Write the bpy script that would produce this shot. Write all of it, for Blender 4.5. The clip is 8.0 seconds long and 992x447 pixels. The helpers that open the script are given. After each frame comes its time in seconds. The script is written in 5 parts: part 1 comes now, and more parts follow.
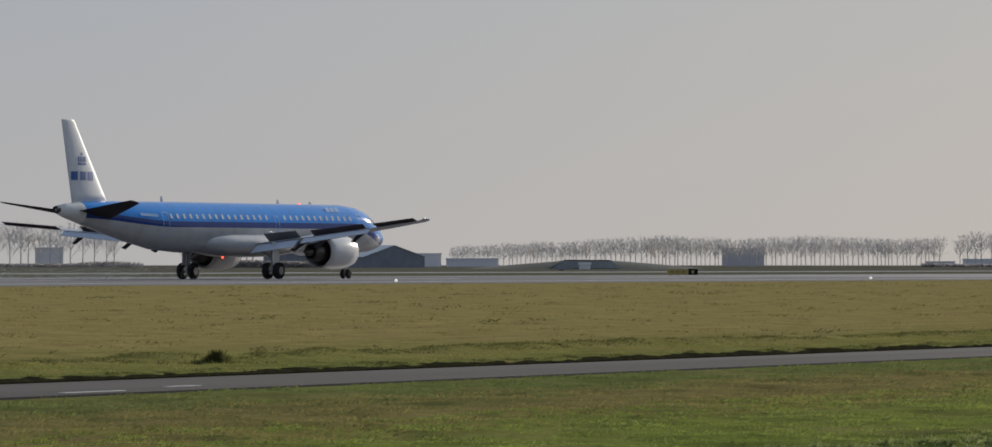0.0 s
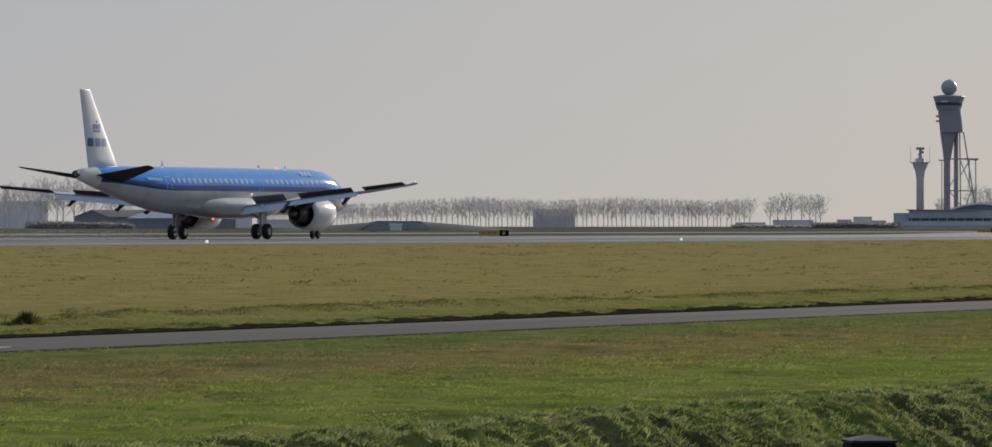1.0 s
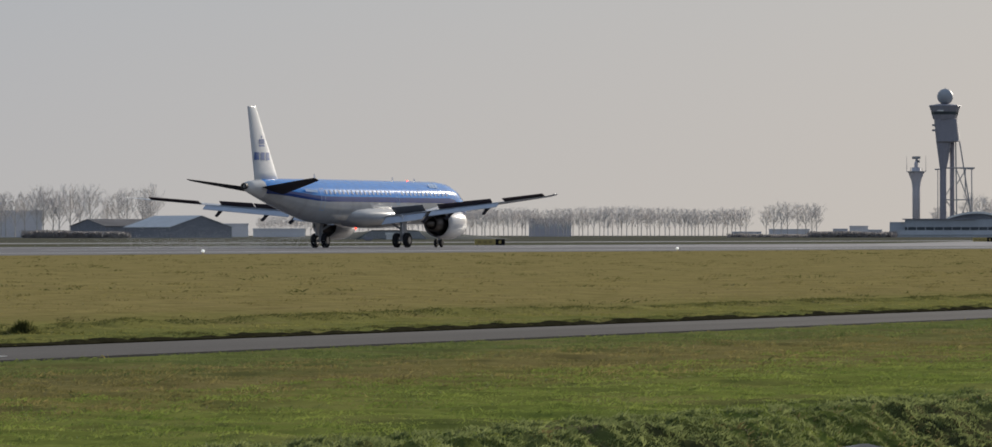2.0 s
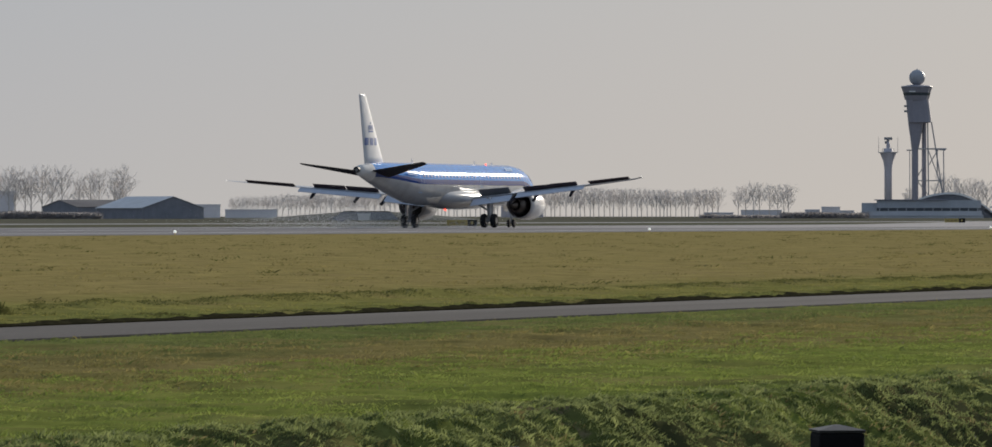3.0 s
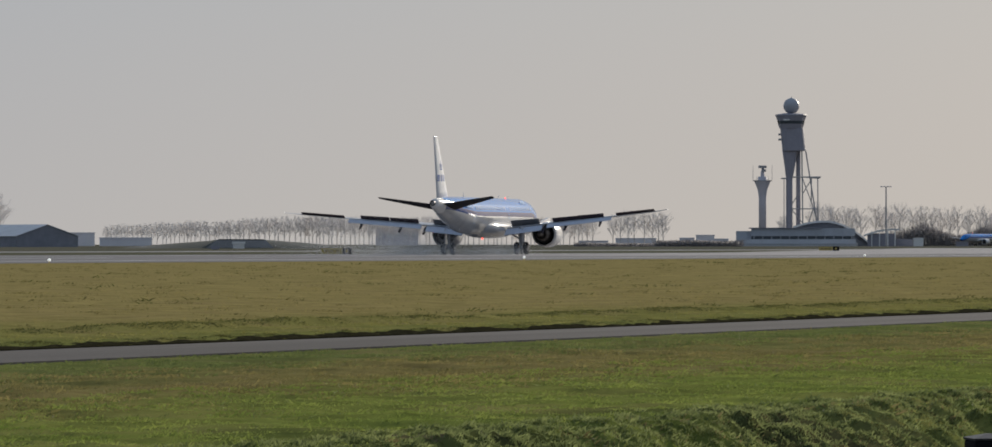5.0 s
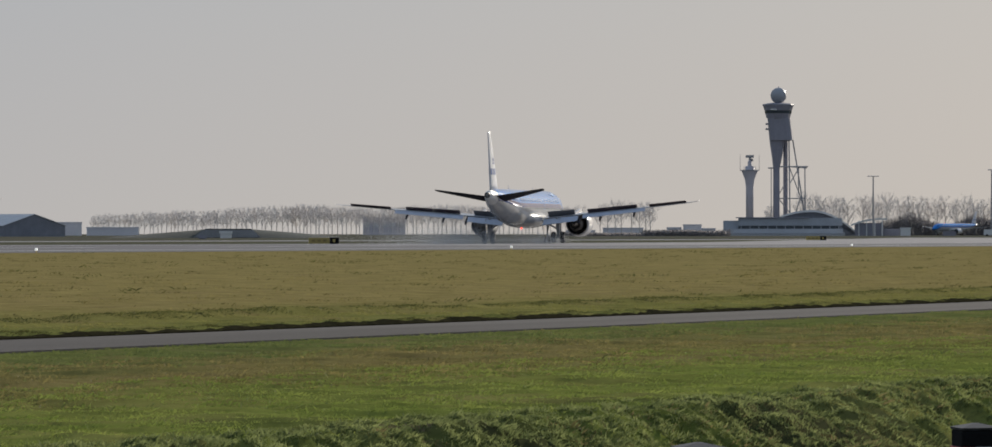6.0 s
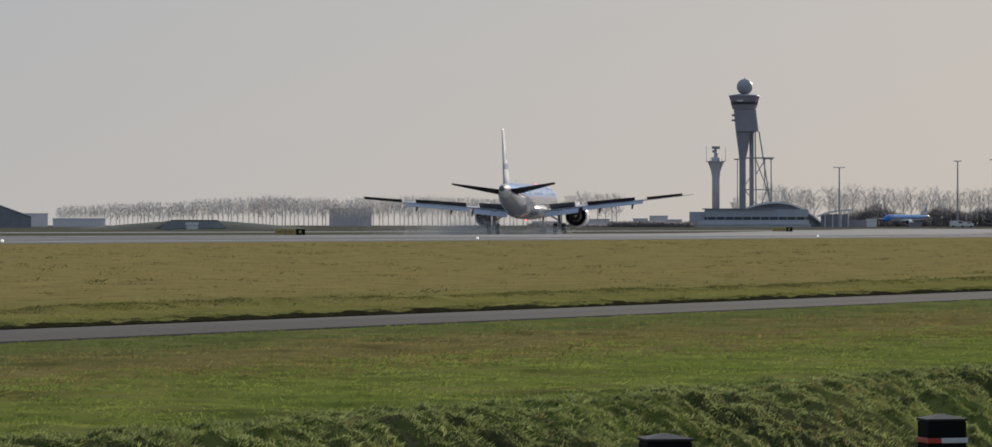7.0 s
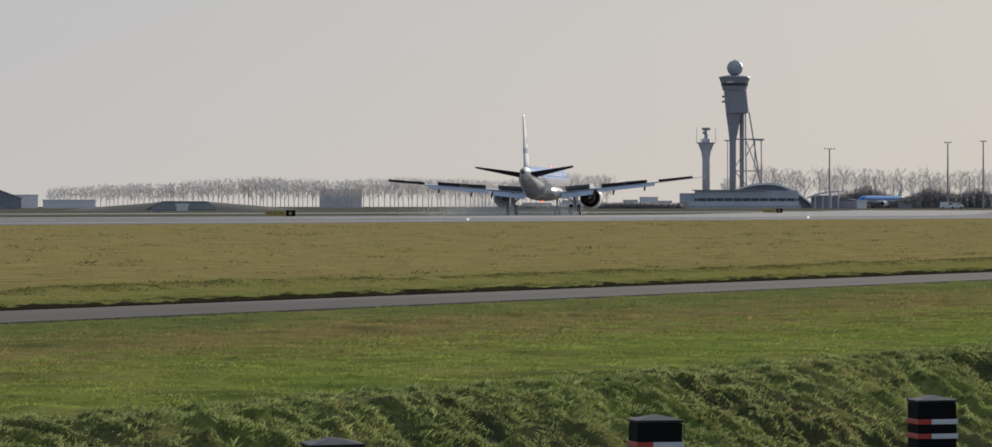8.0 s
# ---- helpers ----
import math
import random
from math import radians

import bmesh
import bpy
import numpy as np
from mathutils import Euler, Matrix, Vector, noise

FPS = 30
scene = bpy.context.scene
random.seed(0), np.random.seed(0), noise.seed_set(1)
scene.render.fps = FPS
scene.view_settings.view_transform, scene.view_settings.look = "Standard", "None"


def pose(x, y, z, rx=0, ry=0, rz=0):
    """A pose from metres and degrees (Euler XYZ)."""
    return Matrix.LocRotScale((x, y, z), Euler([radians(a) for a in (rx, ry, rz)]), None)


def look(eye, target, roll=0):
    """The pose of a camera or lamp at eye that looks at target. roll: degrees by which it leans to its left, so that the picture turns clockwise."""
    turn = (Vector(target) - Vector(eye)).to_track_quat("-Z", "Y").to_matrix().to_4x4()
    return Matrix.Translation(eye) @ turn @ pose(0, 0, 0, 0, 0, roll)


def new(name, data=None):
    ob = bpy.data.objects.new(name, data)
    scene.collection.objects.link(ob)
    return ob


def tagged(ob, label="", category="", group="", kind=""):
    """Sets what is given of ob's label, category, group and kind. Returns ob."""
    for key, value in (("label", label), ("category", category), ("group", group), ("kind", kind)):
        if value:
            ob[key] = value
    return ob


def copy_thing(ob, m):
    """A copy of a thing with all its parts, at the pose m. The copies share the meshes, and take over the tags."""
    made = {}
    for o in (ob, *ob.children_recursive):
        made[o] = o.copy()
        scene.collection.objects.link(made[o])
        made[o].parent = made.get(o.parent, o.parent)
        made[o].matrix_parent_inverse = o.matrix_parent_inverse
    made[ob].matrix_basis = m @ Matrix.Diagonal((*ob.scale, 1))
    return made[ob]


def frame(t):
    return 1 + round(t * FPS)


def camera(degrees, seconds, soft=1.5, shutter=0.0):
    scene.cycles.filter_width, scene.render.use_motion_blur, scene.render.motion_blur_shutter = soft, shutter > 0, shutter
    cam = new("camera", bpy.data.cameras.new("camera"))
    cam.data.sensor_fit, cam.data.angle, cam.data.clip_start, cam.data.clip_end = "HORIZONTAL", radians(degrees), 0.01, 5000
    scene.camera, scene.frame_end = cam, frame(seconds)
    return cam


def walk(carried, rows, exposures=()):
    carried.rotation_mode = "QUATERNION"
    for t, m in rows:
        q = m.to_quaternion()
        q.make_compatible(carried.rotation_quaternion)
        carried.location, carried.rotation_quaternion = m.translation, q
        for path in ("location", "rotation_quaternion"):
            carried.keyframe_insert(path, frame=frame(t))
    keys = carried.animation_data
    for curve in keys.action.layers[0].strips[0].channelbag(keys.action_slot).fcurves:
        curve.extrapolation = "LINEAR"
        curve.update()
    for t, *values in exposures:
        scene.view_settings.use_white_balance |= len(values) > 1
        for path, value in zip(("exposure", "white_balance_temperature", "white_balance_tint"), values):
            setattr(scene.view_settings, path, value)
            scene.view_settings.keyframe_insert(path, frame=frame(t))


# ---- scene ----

# ---- camera: held by hand at the edge of an airfield, panning with an aircraft that leaves the runway
EYE_H = 1.01
cam = camera(10.66, 8.0, soft=1.5)
CAM_ROWS = [
    (0.0, 90.4395, 4.3347), (0.5, 90.2308, 2.9619), (1.0, 90.0214, 2.2991), (1.5, 90.0869, 2.3255),
    (1.7, 90.1517, 2.3018), (3.0, 89.9130, 1.9563), (3.5, 89.9682, 1.6160), (4.0, 90.0017, 1.2916),
    (4.5, 90.2472, 0.8365), (5.8, 90.1244, 0.5102), (6.0, 90.1040, 0.4694), (6.5, 90.0085, 0.3470),
    (7.0, 90.0092, 0.1055), (7.5, 89.7677, 0.0408), (8.0, 89.8080, 0.0),
]
walk(cam, [(t, pose(0, 0, EYE_H, rx, 0, rz)) for t, rx, rz in CAM_ROWS],
     exposures=[(0.0, -0.02), (1.0, 0.06), (3.0, 0.07), (4.5, 0.0), (6.5, 0.04), (7.5, 0.09), (8.0, 0.22)])

# ---- light: low winter sun ahead of the camera to its right, hazy sky
SUN_AZ, SUN_EL = radians(28), radians(16)
SUN_DIR = Vector((math.sin(SUN_AZ) * math.cos(SUN_EL), math.cos(SUN_AZ) * math.cos(SUN_EL), math.sin(SUN_EL)))
sun_data = bpy.data.lights.new("sun", "SUN")
sun_data.energy, sun_data.angle, sun_data.color = 4.4, radians(1.0), (1.0, 0.91, 0.78)
sun = new("sun", sun_data)
sun.matrix_world = look(SUN_DIR * 100, (0, 0, 0))


def build_world():
    w = bpy.data.worlds.new("hazy_sky")
    w.use_nodes = True
    scene.world = w
    nt = w.node_tree
    nt.nodes.clear()
    N, L = nt.nodes.new, nt.links.new
    out, bg = N("ShaderNodeOutputWorld"), N("ShaderNodeBackground")
    sky = N("ShaderNodeTexSky")
    sky.sky_type, sky.sun_disc = "NISHITA", False
    sky.sun_elevation, sky.sun_rotation = SUN_EL, SUN_AZ
    sky.dust_density, sky.air_density = 4.0, 1.2
    scale = N("ShaderNodeVectorMath")
    scale.operation = "SCALE"
    scale.inputs["Scale"].default_value = 0.05
    L(sky.outputs["Color"], scale.inputs[0])
    co = N("ShaderNodeTexCoord")
    sep = N("ShaderNodeSeparateXYZ")
    L(co.outputs["Generated"], sep.inputs[0])
    ramp = N("ShaderNodeValToRGB")
    els = ramp.color_ramp.elements
    els[0].position, els[0].color = 0.0, (0.520, 0.505, 0.490, 1)
    els[1].position, els[1].color = 0.05, (0.420, 0.452, 0.490, 1)
    e = els.new(0.5)
    e.color = (0.36, 0.41, 0.48, 1)
    e = els.new(1.0)
    e.color = (0.30, 0.38, 0.50, 1)
    L(sep.outputs["Z"], ramp.inputs["Fac"])
    # brighter and warmer towards the sun
    dot = N("ShaderNodeVectorMath")
    dot.operation = "DOT_PRODUCT"
    dot.inputs[1].default_value = SUN_DIR
    L(co.outputs["Generated"], dot.inputs[0])
    glow = N("ShaderNodeValToRGB")
    g = glow.color_ramp.elements
    g[0].position, g[0].color = 0.48, (0.78, 0.84, 0.92, 1)
    g[1].position, g[1].color = 1.0, (1.9, 1.75, 1.55, 1)
    e = g.new(0.787)
    e.color = (0.985, 0.990, 1.01, 1)
    e = g.new(0.905)
    e.color = (1.16, 1.105, 1.04, 1)
    L(dot.outputs["Value"], glow.inputs["Fac"])
    mul = N("ShaderNodeMixRGB")
    mul.blend_type = "MULTIPLY"
    mul.inputs["Fac"].default_value = 1.0
    L(ramp.outputs["Color"], mul.inputs["Color1"])
    L(glow.outputs["Color"], mul.inputs["Color2"])
    mix = N("ShaderNodeMixRGB")
    mix.inputs["Fac"].default_value = 0.12
    L(mul.outputs["Color"], mix.inputs["Color1"])
    L(scale.outputs[0], mix.inputs["Color2"])
    L(mix.outputs["Color"], bg.inputs["Color"])
    bg.inputs["Strength"].default_value = 1.0
    L(bg.outputs[0], out.inputs[0])


build_world()


# ---- materials
def base_mat(name):
    m = bpy.data.materials.new(name)
    m.use_nodes = True
    nt = m.node_tree
    b = nt.nodes["Principled BSDF"]
    return m, nt, b


def plain(name, color, rough=0.6, metal=0.0, vary=0.15, scale=3.0, bump=0.0, coat=0.0, bump_scale=40.0, shade=None):
    """A surface with soft variation at two scales."""
    m, nt, b = base_mat(name)
    N, L = nt.nodes.new, nt.links.new
    co = N("ShaderNodeTexCoord")
    n1, n2 = N("ShaderNodeTexNoise"), N("ShaderNodeTexNoise")
    n1.inputs["Scale"].default_value, n1.inputs["Detail"].default_value = scale, 6
    n2.inputs["Scale"].default_value, n2.inputs["Detail"].default_value = scale * 9, 4
    L(co.outputs["Object"], n1.inputs["Vector"])
    L(co.outputs["Object"], n2.inputs["Vector"])
    add = N("ShaderNodeMath")
    add.operation = "ADD"
    L(n1.outputs["Fac"], add.inputs[0])
    L(n2.outputs["Fac"], add.inputs[1])
    ramp = N("ShaderNodeValToRGB")
    c2 = shade or tuple(c * (1 - vary) for c in color)
    c1 = color if shade else tuple(min(1, c * (1 + vary)) for c in color)
    ramp.color_ramp.elements[0].position, ramp.color_ramp.elements[0].color = 0.35, (*c2, 1)
    ramp.color_ramp.elements[1].position, ramp.color_ramp.elements[1].color = 0.70, (*c1, 1)
    half = N("ShaderNodeMath")
    half.operation = "MULTIPLY"
    half.inputs[1].default_value = 0.5
    L(add.outputs[0], half.inputs[0])
    L(half.outputs[0], ramp.inputs["Fac"])
    L(ramp.outputs["Color"], b.inputs["Base Color"])
    b.inputs["Roughness"].default_value = rough
    b.inputs["Metallic"].default_value = metal
    if rough >= 0.75:
        b.inputs["Specular IOR Level"].default_value = 0.12
    b.inputs["Coat Weight"].default_value = coat
    if bump:
        n3 = N("ShaderNodeTexNoise")
        n3.inputs["Scale"].default_value, n3.inputs["Detail"].default_value = bump_scale, 4
        L(co.outputs["Object"], n3.inputs["Vector"])
        bp = N("ShaderNodeBump")
        bp.inputs["Strength"].default_value = bump
        L(n3.outputs["Fac"], bp.inputs["Height"])
        L(bp.outputs[0], b.inputs["Normal"])
    return m


def glow_mat(name, color, strength):
    m, nt, b = base_mat(name)
    b.inputs["Base Color"].default_value = (*color, 1)
    b.inputs["Emission Color"].default_value = (*color, 1)
    b.inputs["Emission Strength"].default_value = strength
    return m


def livery_mat():
    """Light blue upper hull, dark blue cheatline that dips at the nose, white belly and tail cone."""
    m, nt, b = base_mat("livery")
    N, L = nt.nodes.new, nt.links.new
    co, sep = N("ShaderNodeTexCoord"), N("ShaderNodeSeparateXYZ")
    L(co.outputs["Object"], sep.inputs[0])

    def mr(src, a, b2, c, d, smooth=False):
        n = N("ShaderNodeMapRange")
        if smooth:
            n.interpolation_type = "SMOOTHSTEP"
        n.inputs["From Min"].default_value, n.inputs["From Max"].default_value = a, b2
        n.inputs["To Min"].default_value, n.inputs["To Max"].default_value = c, d
        L(src, n.inputs["Value"])
        return n.outputs["Result"]

    def math2(op, a, b2):
        n = N("ShaderNodeMath")
        n.operation = op
        for k, v in enumerate((a, b2)):
            if isinstance(v, (int, float)):
                n.inputs[k].default_value = v
            else:
                L(v, n.inputs[k])
        return n.outputs[0]

    y, z = sep.outputs["Y"], sep.outputs["Z"]
    nose_dip = mr(y, 14.0, 19.5, 0.0, 1.15, True)
    tail_rise = mr(y, -19.5, -9.0, 0.55, 0.0, True)
    line = math2("SUBTRACT", math2("ADD", z, nose_dip), tail_rise)
    ramp = N("ShaderNodeValToRGB")
    ramp.color_ramp.interpolation = "CONSTANT"
    e = ramp.color_ramp.elements
    e[0].position, e[0].color = 0.0, (0.43, 0.44, 0.46, 1)
    e[1].position, e[1].color = 0.343, (0.003, 0.035, 0.20, 1)
    k = e.new(0.380)
    k.color = (0.012, 0.225, 0.68, 1)
    L(math2("DIVIDE", line, 10.0), ramp.inputs["Fac"])
    cone = N("ShaderNodeMixRGB")
    L(math2("LESS_THAN", y, -18.6), cone.inputs["Fac"])
    L(ramp.outputs["Color"], cone.inputs["Color1"])
    cone.inputs["Color2"].default_value = (0.66, 0.66, 0.66, 1)
    nz = N("ShaderNodeTexNoise")
    nz.inputs["Scale"].default_value, nz.inputs["Detail"].default_value = 1.3, 7
    L(co.outputs["Object"], nz.inputs["Vector"])
    dirt = N("ShaderNodeMixRGB")
    dirt.blend_type = "MULTIPLY"
    dirt.inputs["Color2"].default_value = (0.80, 0.79, 0.77, 1)
    L(mr(nz.outputs["Fac"], 0.45, 0.75, 0.0, 0.8), dirt.inputs["Fac"])
    L(cone.outputs["Color"], dirt.inputs["Color1"])
    L(dirt.outputs["Color"], b.inputs["Base Color"])
    b.inputs["Roughness"].default_value = 0.085
    b.inputs["Specular IOR Level"].default_value = 0.26
    return m


def ground_mat():
    """Grassland whose kind changes with the distance from the road: bank, mown verge, dry verge, rough pale field."""
    m, nt, b = base_mat("grassland")
    N, L = nt.nodes.new, nt.links.new
    co, sep = N("ShaderNodeTexCoord"), N("ShaderNodeSeparateXYZ")
    L(co.outputs["Object"], sep.inputs[0])

    def noise_tex(scale, detail=5, sx=1.0, sy=1.0):
        mp = N("ShaderNodeMapping")
        mp.inputs["Scale"].default_value = (sx, sy, 1)
        L(co.outputs["Object"], mp.inputs["Vector"])
        n = N("ShaderNodeTexNoise")
        n.inputs["Scale"].default_value, n.inputs["Detail"].default_value = scale, detail
        L(mp.outputs[0], n.inputs["Vector"])
        return n.outputs["Fac"]

    def math2(op, a, b2):
        n = N("ShaderNodeMath")
        n.operation = op
        for k, v in enumerate((a, b2)):
            if isinstance(v, (int, float)):
                n.inputs[k].default_value = v
            else:
                L(v, n.inputs[k])
        return n.outputs[0]

    wobble = math2("MULTIPLY", math2("SUBTRACT", noise_tex(0.22, 6), 0.5), 12.0)
    n = math2("ADD", sep.outputs["Y"], wobble)
    ramp = N("ShaderNodeValToRGB")
    e = ramp.color_ramp.elements
    # first stops: bank soil, kept extra dark to paint shade in its hollows
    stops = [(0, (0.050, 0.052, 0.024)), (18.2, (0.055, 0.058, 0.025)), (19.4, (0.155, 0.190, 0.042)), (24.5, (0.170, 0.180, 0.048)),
             (28.0, (0.195, 0.160, 0.062)), (32.0, (0.150, 0.145, 0.052)), (34.5, (0.125, 0.145, 0.048)), (38.5, (0.154, 0.165, 0.051)),
             (44.8, (0.200, 0.185, 0.060)), (50.5, (0.258, 0.210, 0.083)), (136.0, (0.256, 0.210, 0.086)), (232.0, (0.105, 0.108, 0.075)),
             (400.0, (0.105, 0.105, 0.085))]
    while len(e) < len(stops):
        e.new(0.5)
    for el, (p, c) in zip(e, stops):
        el.position = p / 400.0
    for el, (p, c) in zip(e, stops):
        el.color = (*c, 1)
    L(math2("DIVIDE", n, 400.0), ramp.inputs["Fac"])
    grain = math2("ADD", math2("MULTIPLY", noise_tex(1.1, 8), 0.6), math2("MULTIPLY", noise_tex(9.0, 6), 0.4))
    mr = N("ShaderNodeMapRange")
    mr.inputs["From Min"].default_value, mr.inputs["From Max"].default_value = 0.33, 0.67
    mr.inputs["To Min"].default_value, mr.inputs["To Max"].default_value = 0.80, 1.20
    L(grain, mr.inputs["Value"])
    mul = N("ShaderNodeVectorMath")
    mul.operation = "SCALE"
    L(ramp.outputs["Color"], mul.inputs[0])
    L(mr.outputs[0], mul.inputs["Scale"])
    # noise darkens blotches of the colour to paint shaded hollows between the tufts
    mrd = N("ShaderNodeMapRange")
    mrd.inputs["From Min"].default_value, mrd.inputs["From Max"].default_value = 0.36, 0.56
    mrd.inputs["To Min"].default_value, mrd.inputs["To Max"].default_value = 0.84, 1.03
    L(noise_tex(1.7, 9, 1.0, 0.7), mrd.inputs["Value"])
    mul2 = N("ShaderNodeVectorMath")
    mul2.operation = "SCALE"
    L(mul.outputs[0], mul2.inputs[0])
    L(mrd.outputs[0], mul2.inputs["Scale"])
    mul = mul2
    # bare soil showing on the bank
    near = N("ShaderNodeMath")
    near.operation = "LESS_THAN"
    near.inputs[1].default_value = 18.6
    L(n, near.inputs[0])
    mrs = N("ShaderNodeMapRange")
    mrs.inputs["From Min"].default_value, mrs.inputs["From Max"].default_value = 0.66, 0.71
    L(noise_tex(0.8, 6), mrs.inputs["Value"])
    soil = N("ShaderNodeMixRGB")
    soil.inputs["Color2"].default_value = (0.20, 0.145, 0.10, 1)
    L(math2("MULTIPLY", near.outputs[0], mrs.outputs[0]), soil.inputs["Fac"])
    L(mul.outputs[0], soil.inputs["Color1"])
    # patches of straw
    straw = N("ShaderNodeMixRGB")
    straw.inputs["Color2"].default_value = (0.25, 0.19, 0.09, 1)
    mr2 = N("ShaderNodeMapRange")
    mr2.inputs["From Min"].default_value, mr2.inputs["From Max"].default_value = 0.50, 0.78
    mr2.inputs["To Max"].default_value = 0.6
    L(noise_tex(0.45, 9), mr2.inputs["Value"])
    L(mr2.outputs[0], straw.inputs["Fac"])
    L(soil.outputs["Color"], straw.inputs["Color1"])
    L(straw.outputs["Color"], b.inputs["Base Color"])
    b.inputs["Roughness"].default_value = 0.9
    b.inputs["Specular IOR Level"].default_value = 0.0
    bp = N("ShaderNodeBump")
    bp.inputs["Strength"].default_value = 0.3
    bp.inputs["Distance"].default_value = 0.08
    L(noise_tex(6.0, 8), bp.inputs["Height"])
    L(bp.outputs[0], b.inputs["Normal"])
    return m


def asphalt_mat(name, color, rough, streak=0.25, spec=0.12):
    m, nt, b = base_mat(name)
    N, L = nt.nodes.new, nt.links.new
    co, mp = N("ShaderNodeTexCoord"), N("ShaderNodeMapping")
    mp.inputs["Scale"].default_value = (0.03, 0.35, 1)
    L(co.outputs["Object"], mp.inputs["Vector"])
    n1, n2 = N("ShaderNodeTexNoise"), N("ShaderNodeTexNoise")
    n1.inputs["Scale"].default_value, n1.inputs["Detail"].default_value = 1.0, 6
    n2.inputs["Scale"].default_value, n2.inputs["Detail"].default_value = 14.0, 5
    L(mp.outputs[0], n1.inputs["Vector"])
    L(co.outputs["Object"], n2.inputs["Vector"])
    ramp = N("ShaderNodeValToRGB")
    ramp.color_ramp.elements[0].position, ramp.color_ramp.elements[0].color = 0.3, (*[c * (1 - streak) for c in color], 1)
    ramp.color_ramp.elements[1].position, ramp.color_ramp.elements[1].color = 0.7, (*[c * (1 + streak) for c in color], 1)
    L(n1.outputs["Fac"], ramp.inputs["Fac"])
    mul = N("ShaderNodeMixRGB")
    mul.blend_type = "OVERLAY"
    mul.inputs["Fac"].default_value = 0.35
    L(ramp.outputs["Color"], mul.inputs["Color1"])
    L(n2.outputs["Fac"], mul.inputs["Color2"])
    L(mul.outputs["Color"], b.inputs["Base Color"])
    mr = N("ShaderNodeMapRange")
    mr.inputs["To Min"].default_value, mr.inputs["To Max"].default_value = rough - 0.1, rough + 0.12
    L(n1.outputs["Fac"], mr.inputs["Value"])
    L(mr.outputs[0], b.inputs["Roughness"])
    b.inputs["Specular IOR Level"].default_value = spec
    bp = N("ShaderNodeBump")
    bp.inputs["Strength"].default_value = 0.3
    bp.inputs["Distance"].default_value = 0.01
    L(n2.outputs["Fac"], bp.inputs["Height"])
    L(bp.outputs[0], b.inputs["Normal"])
    return m


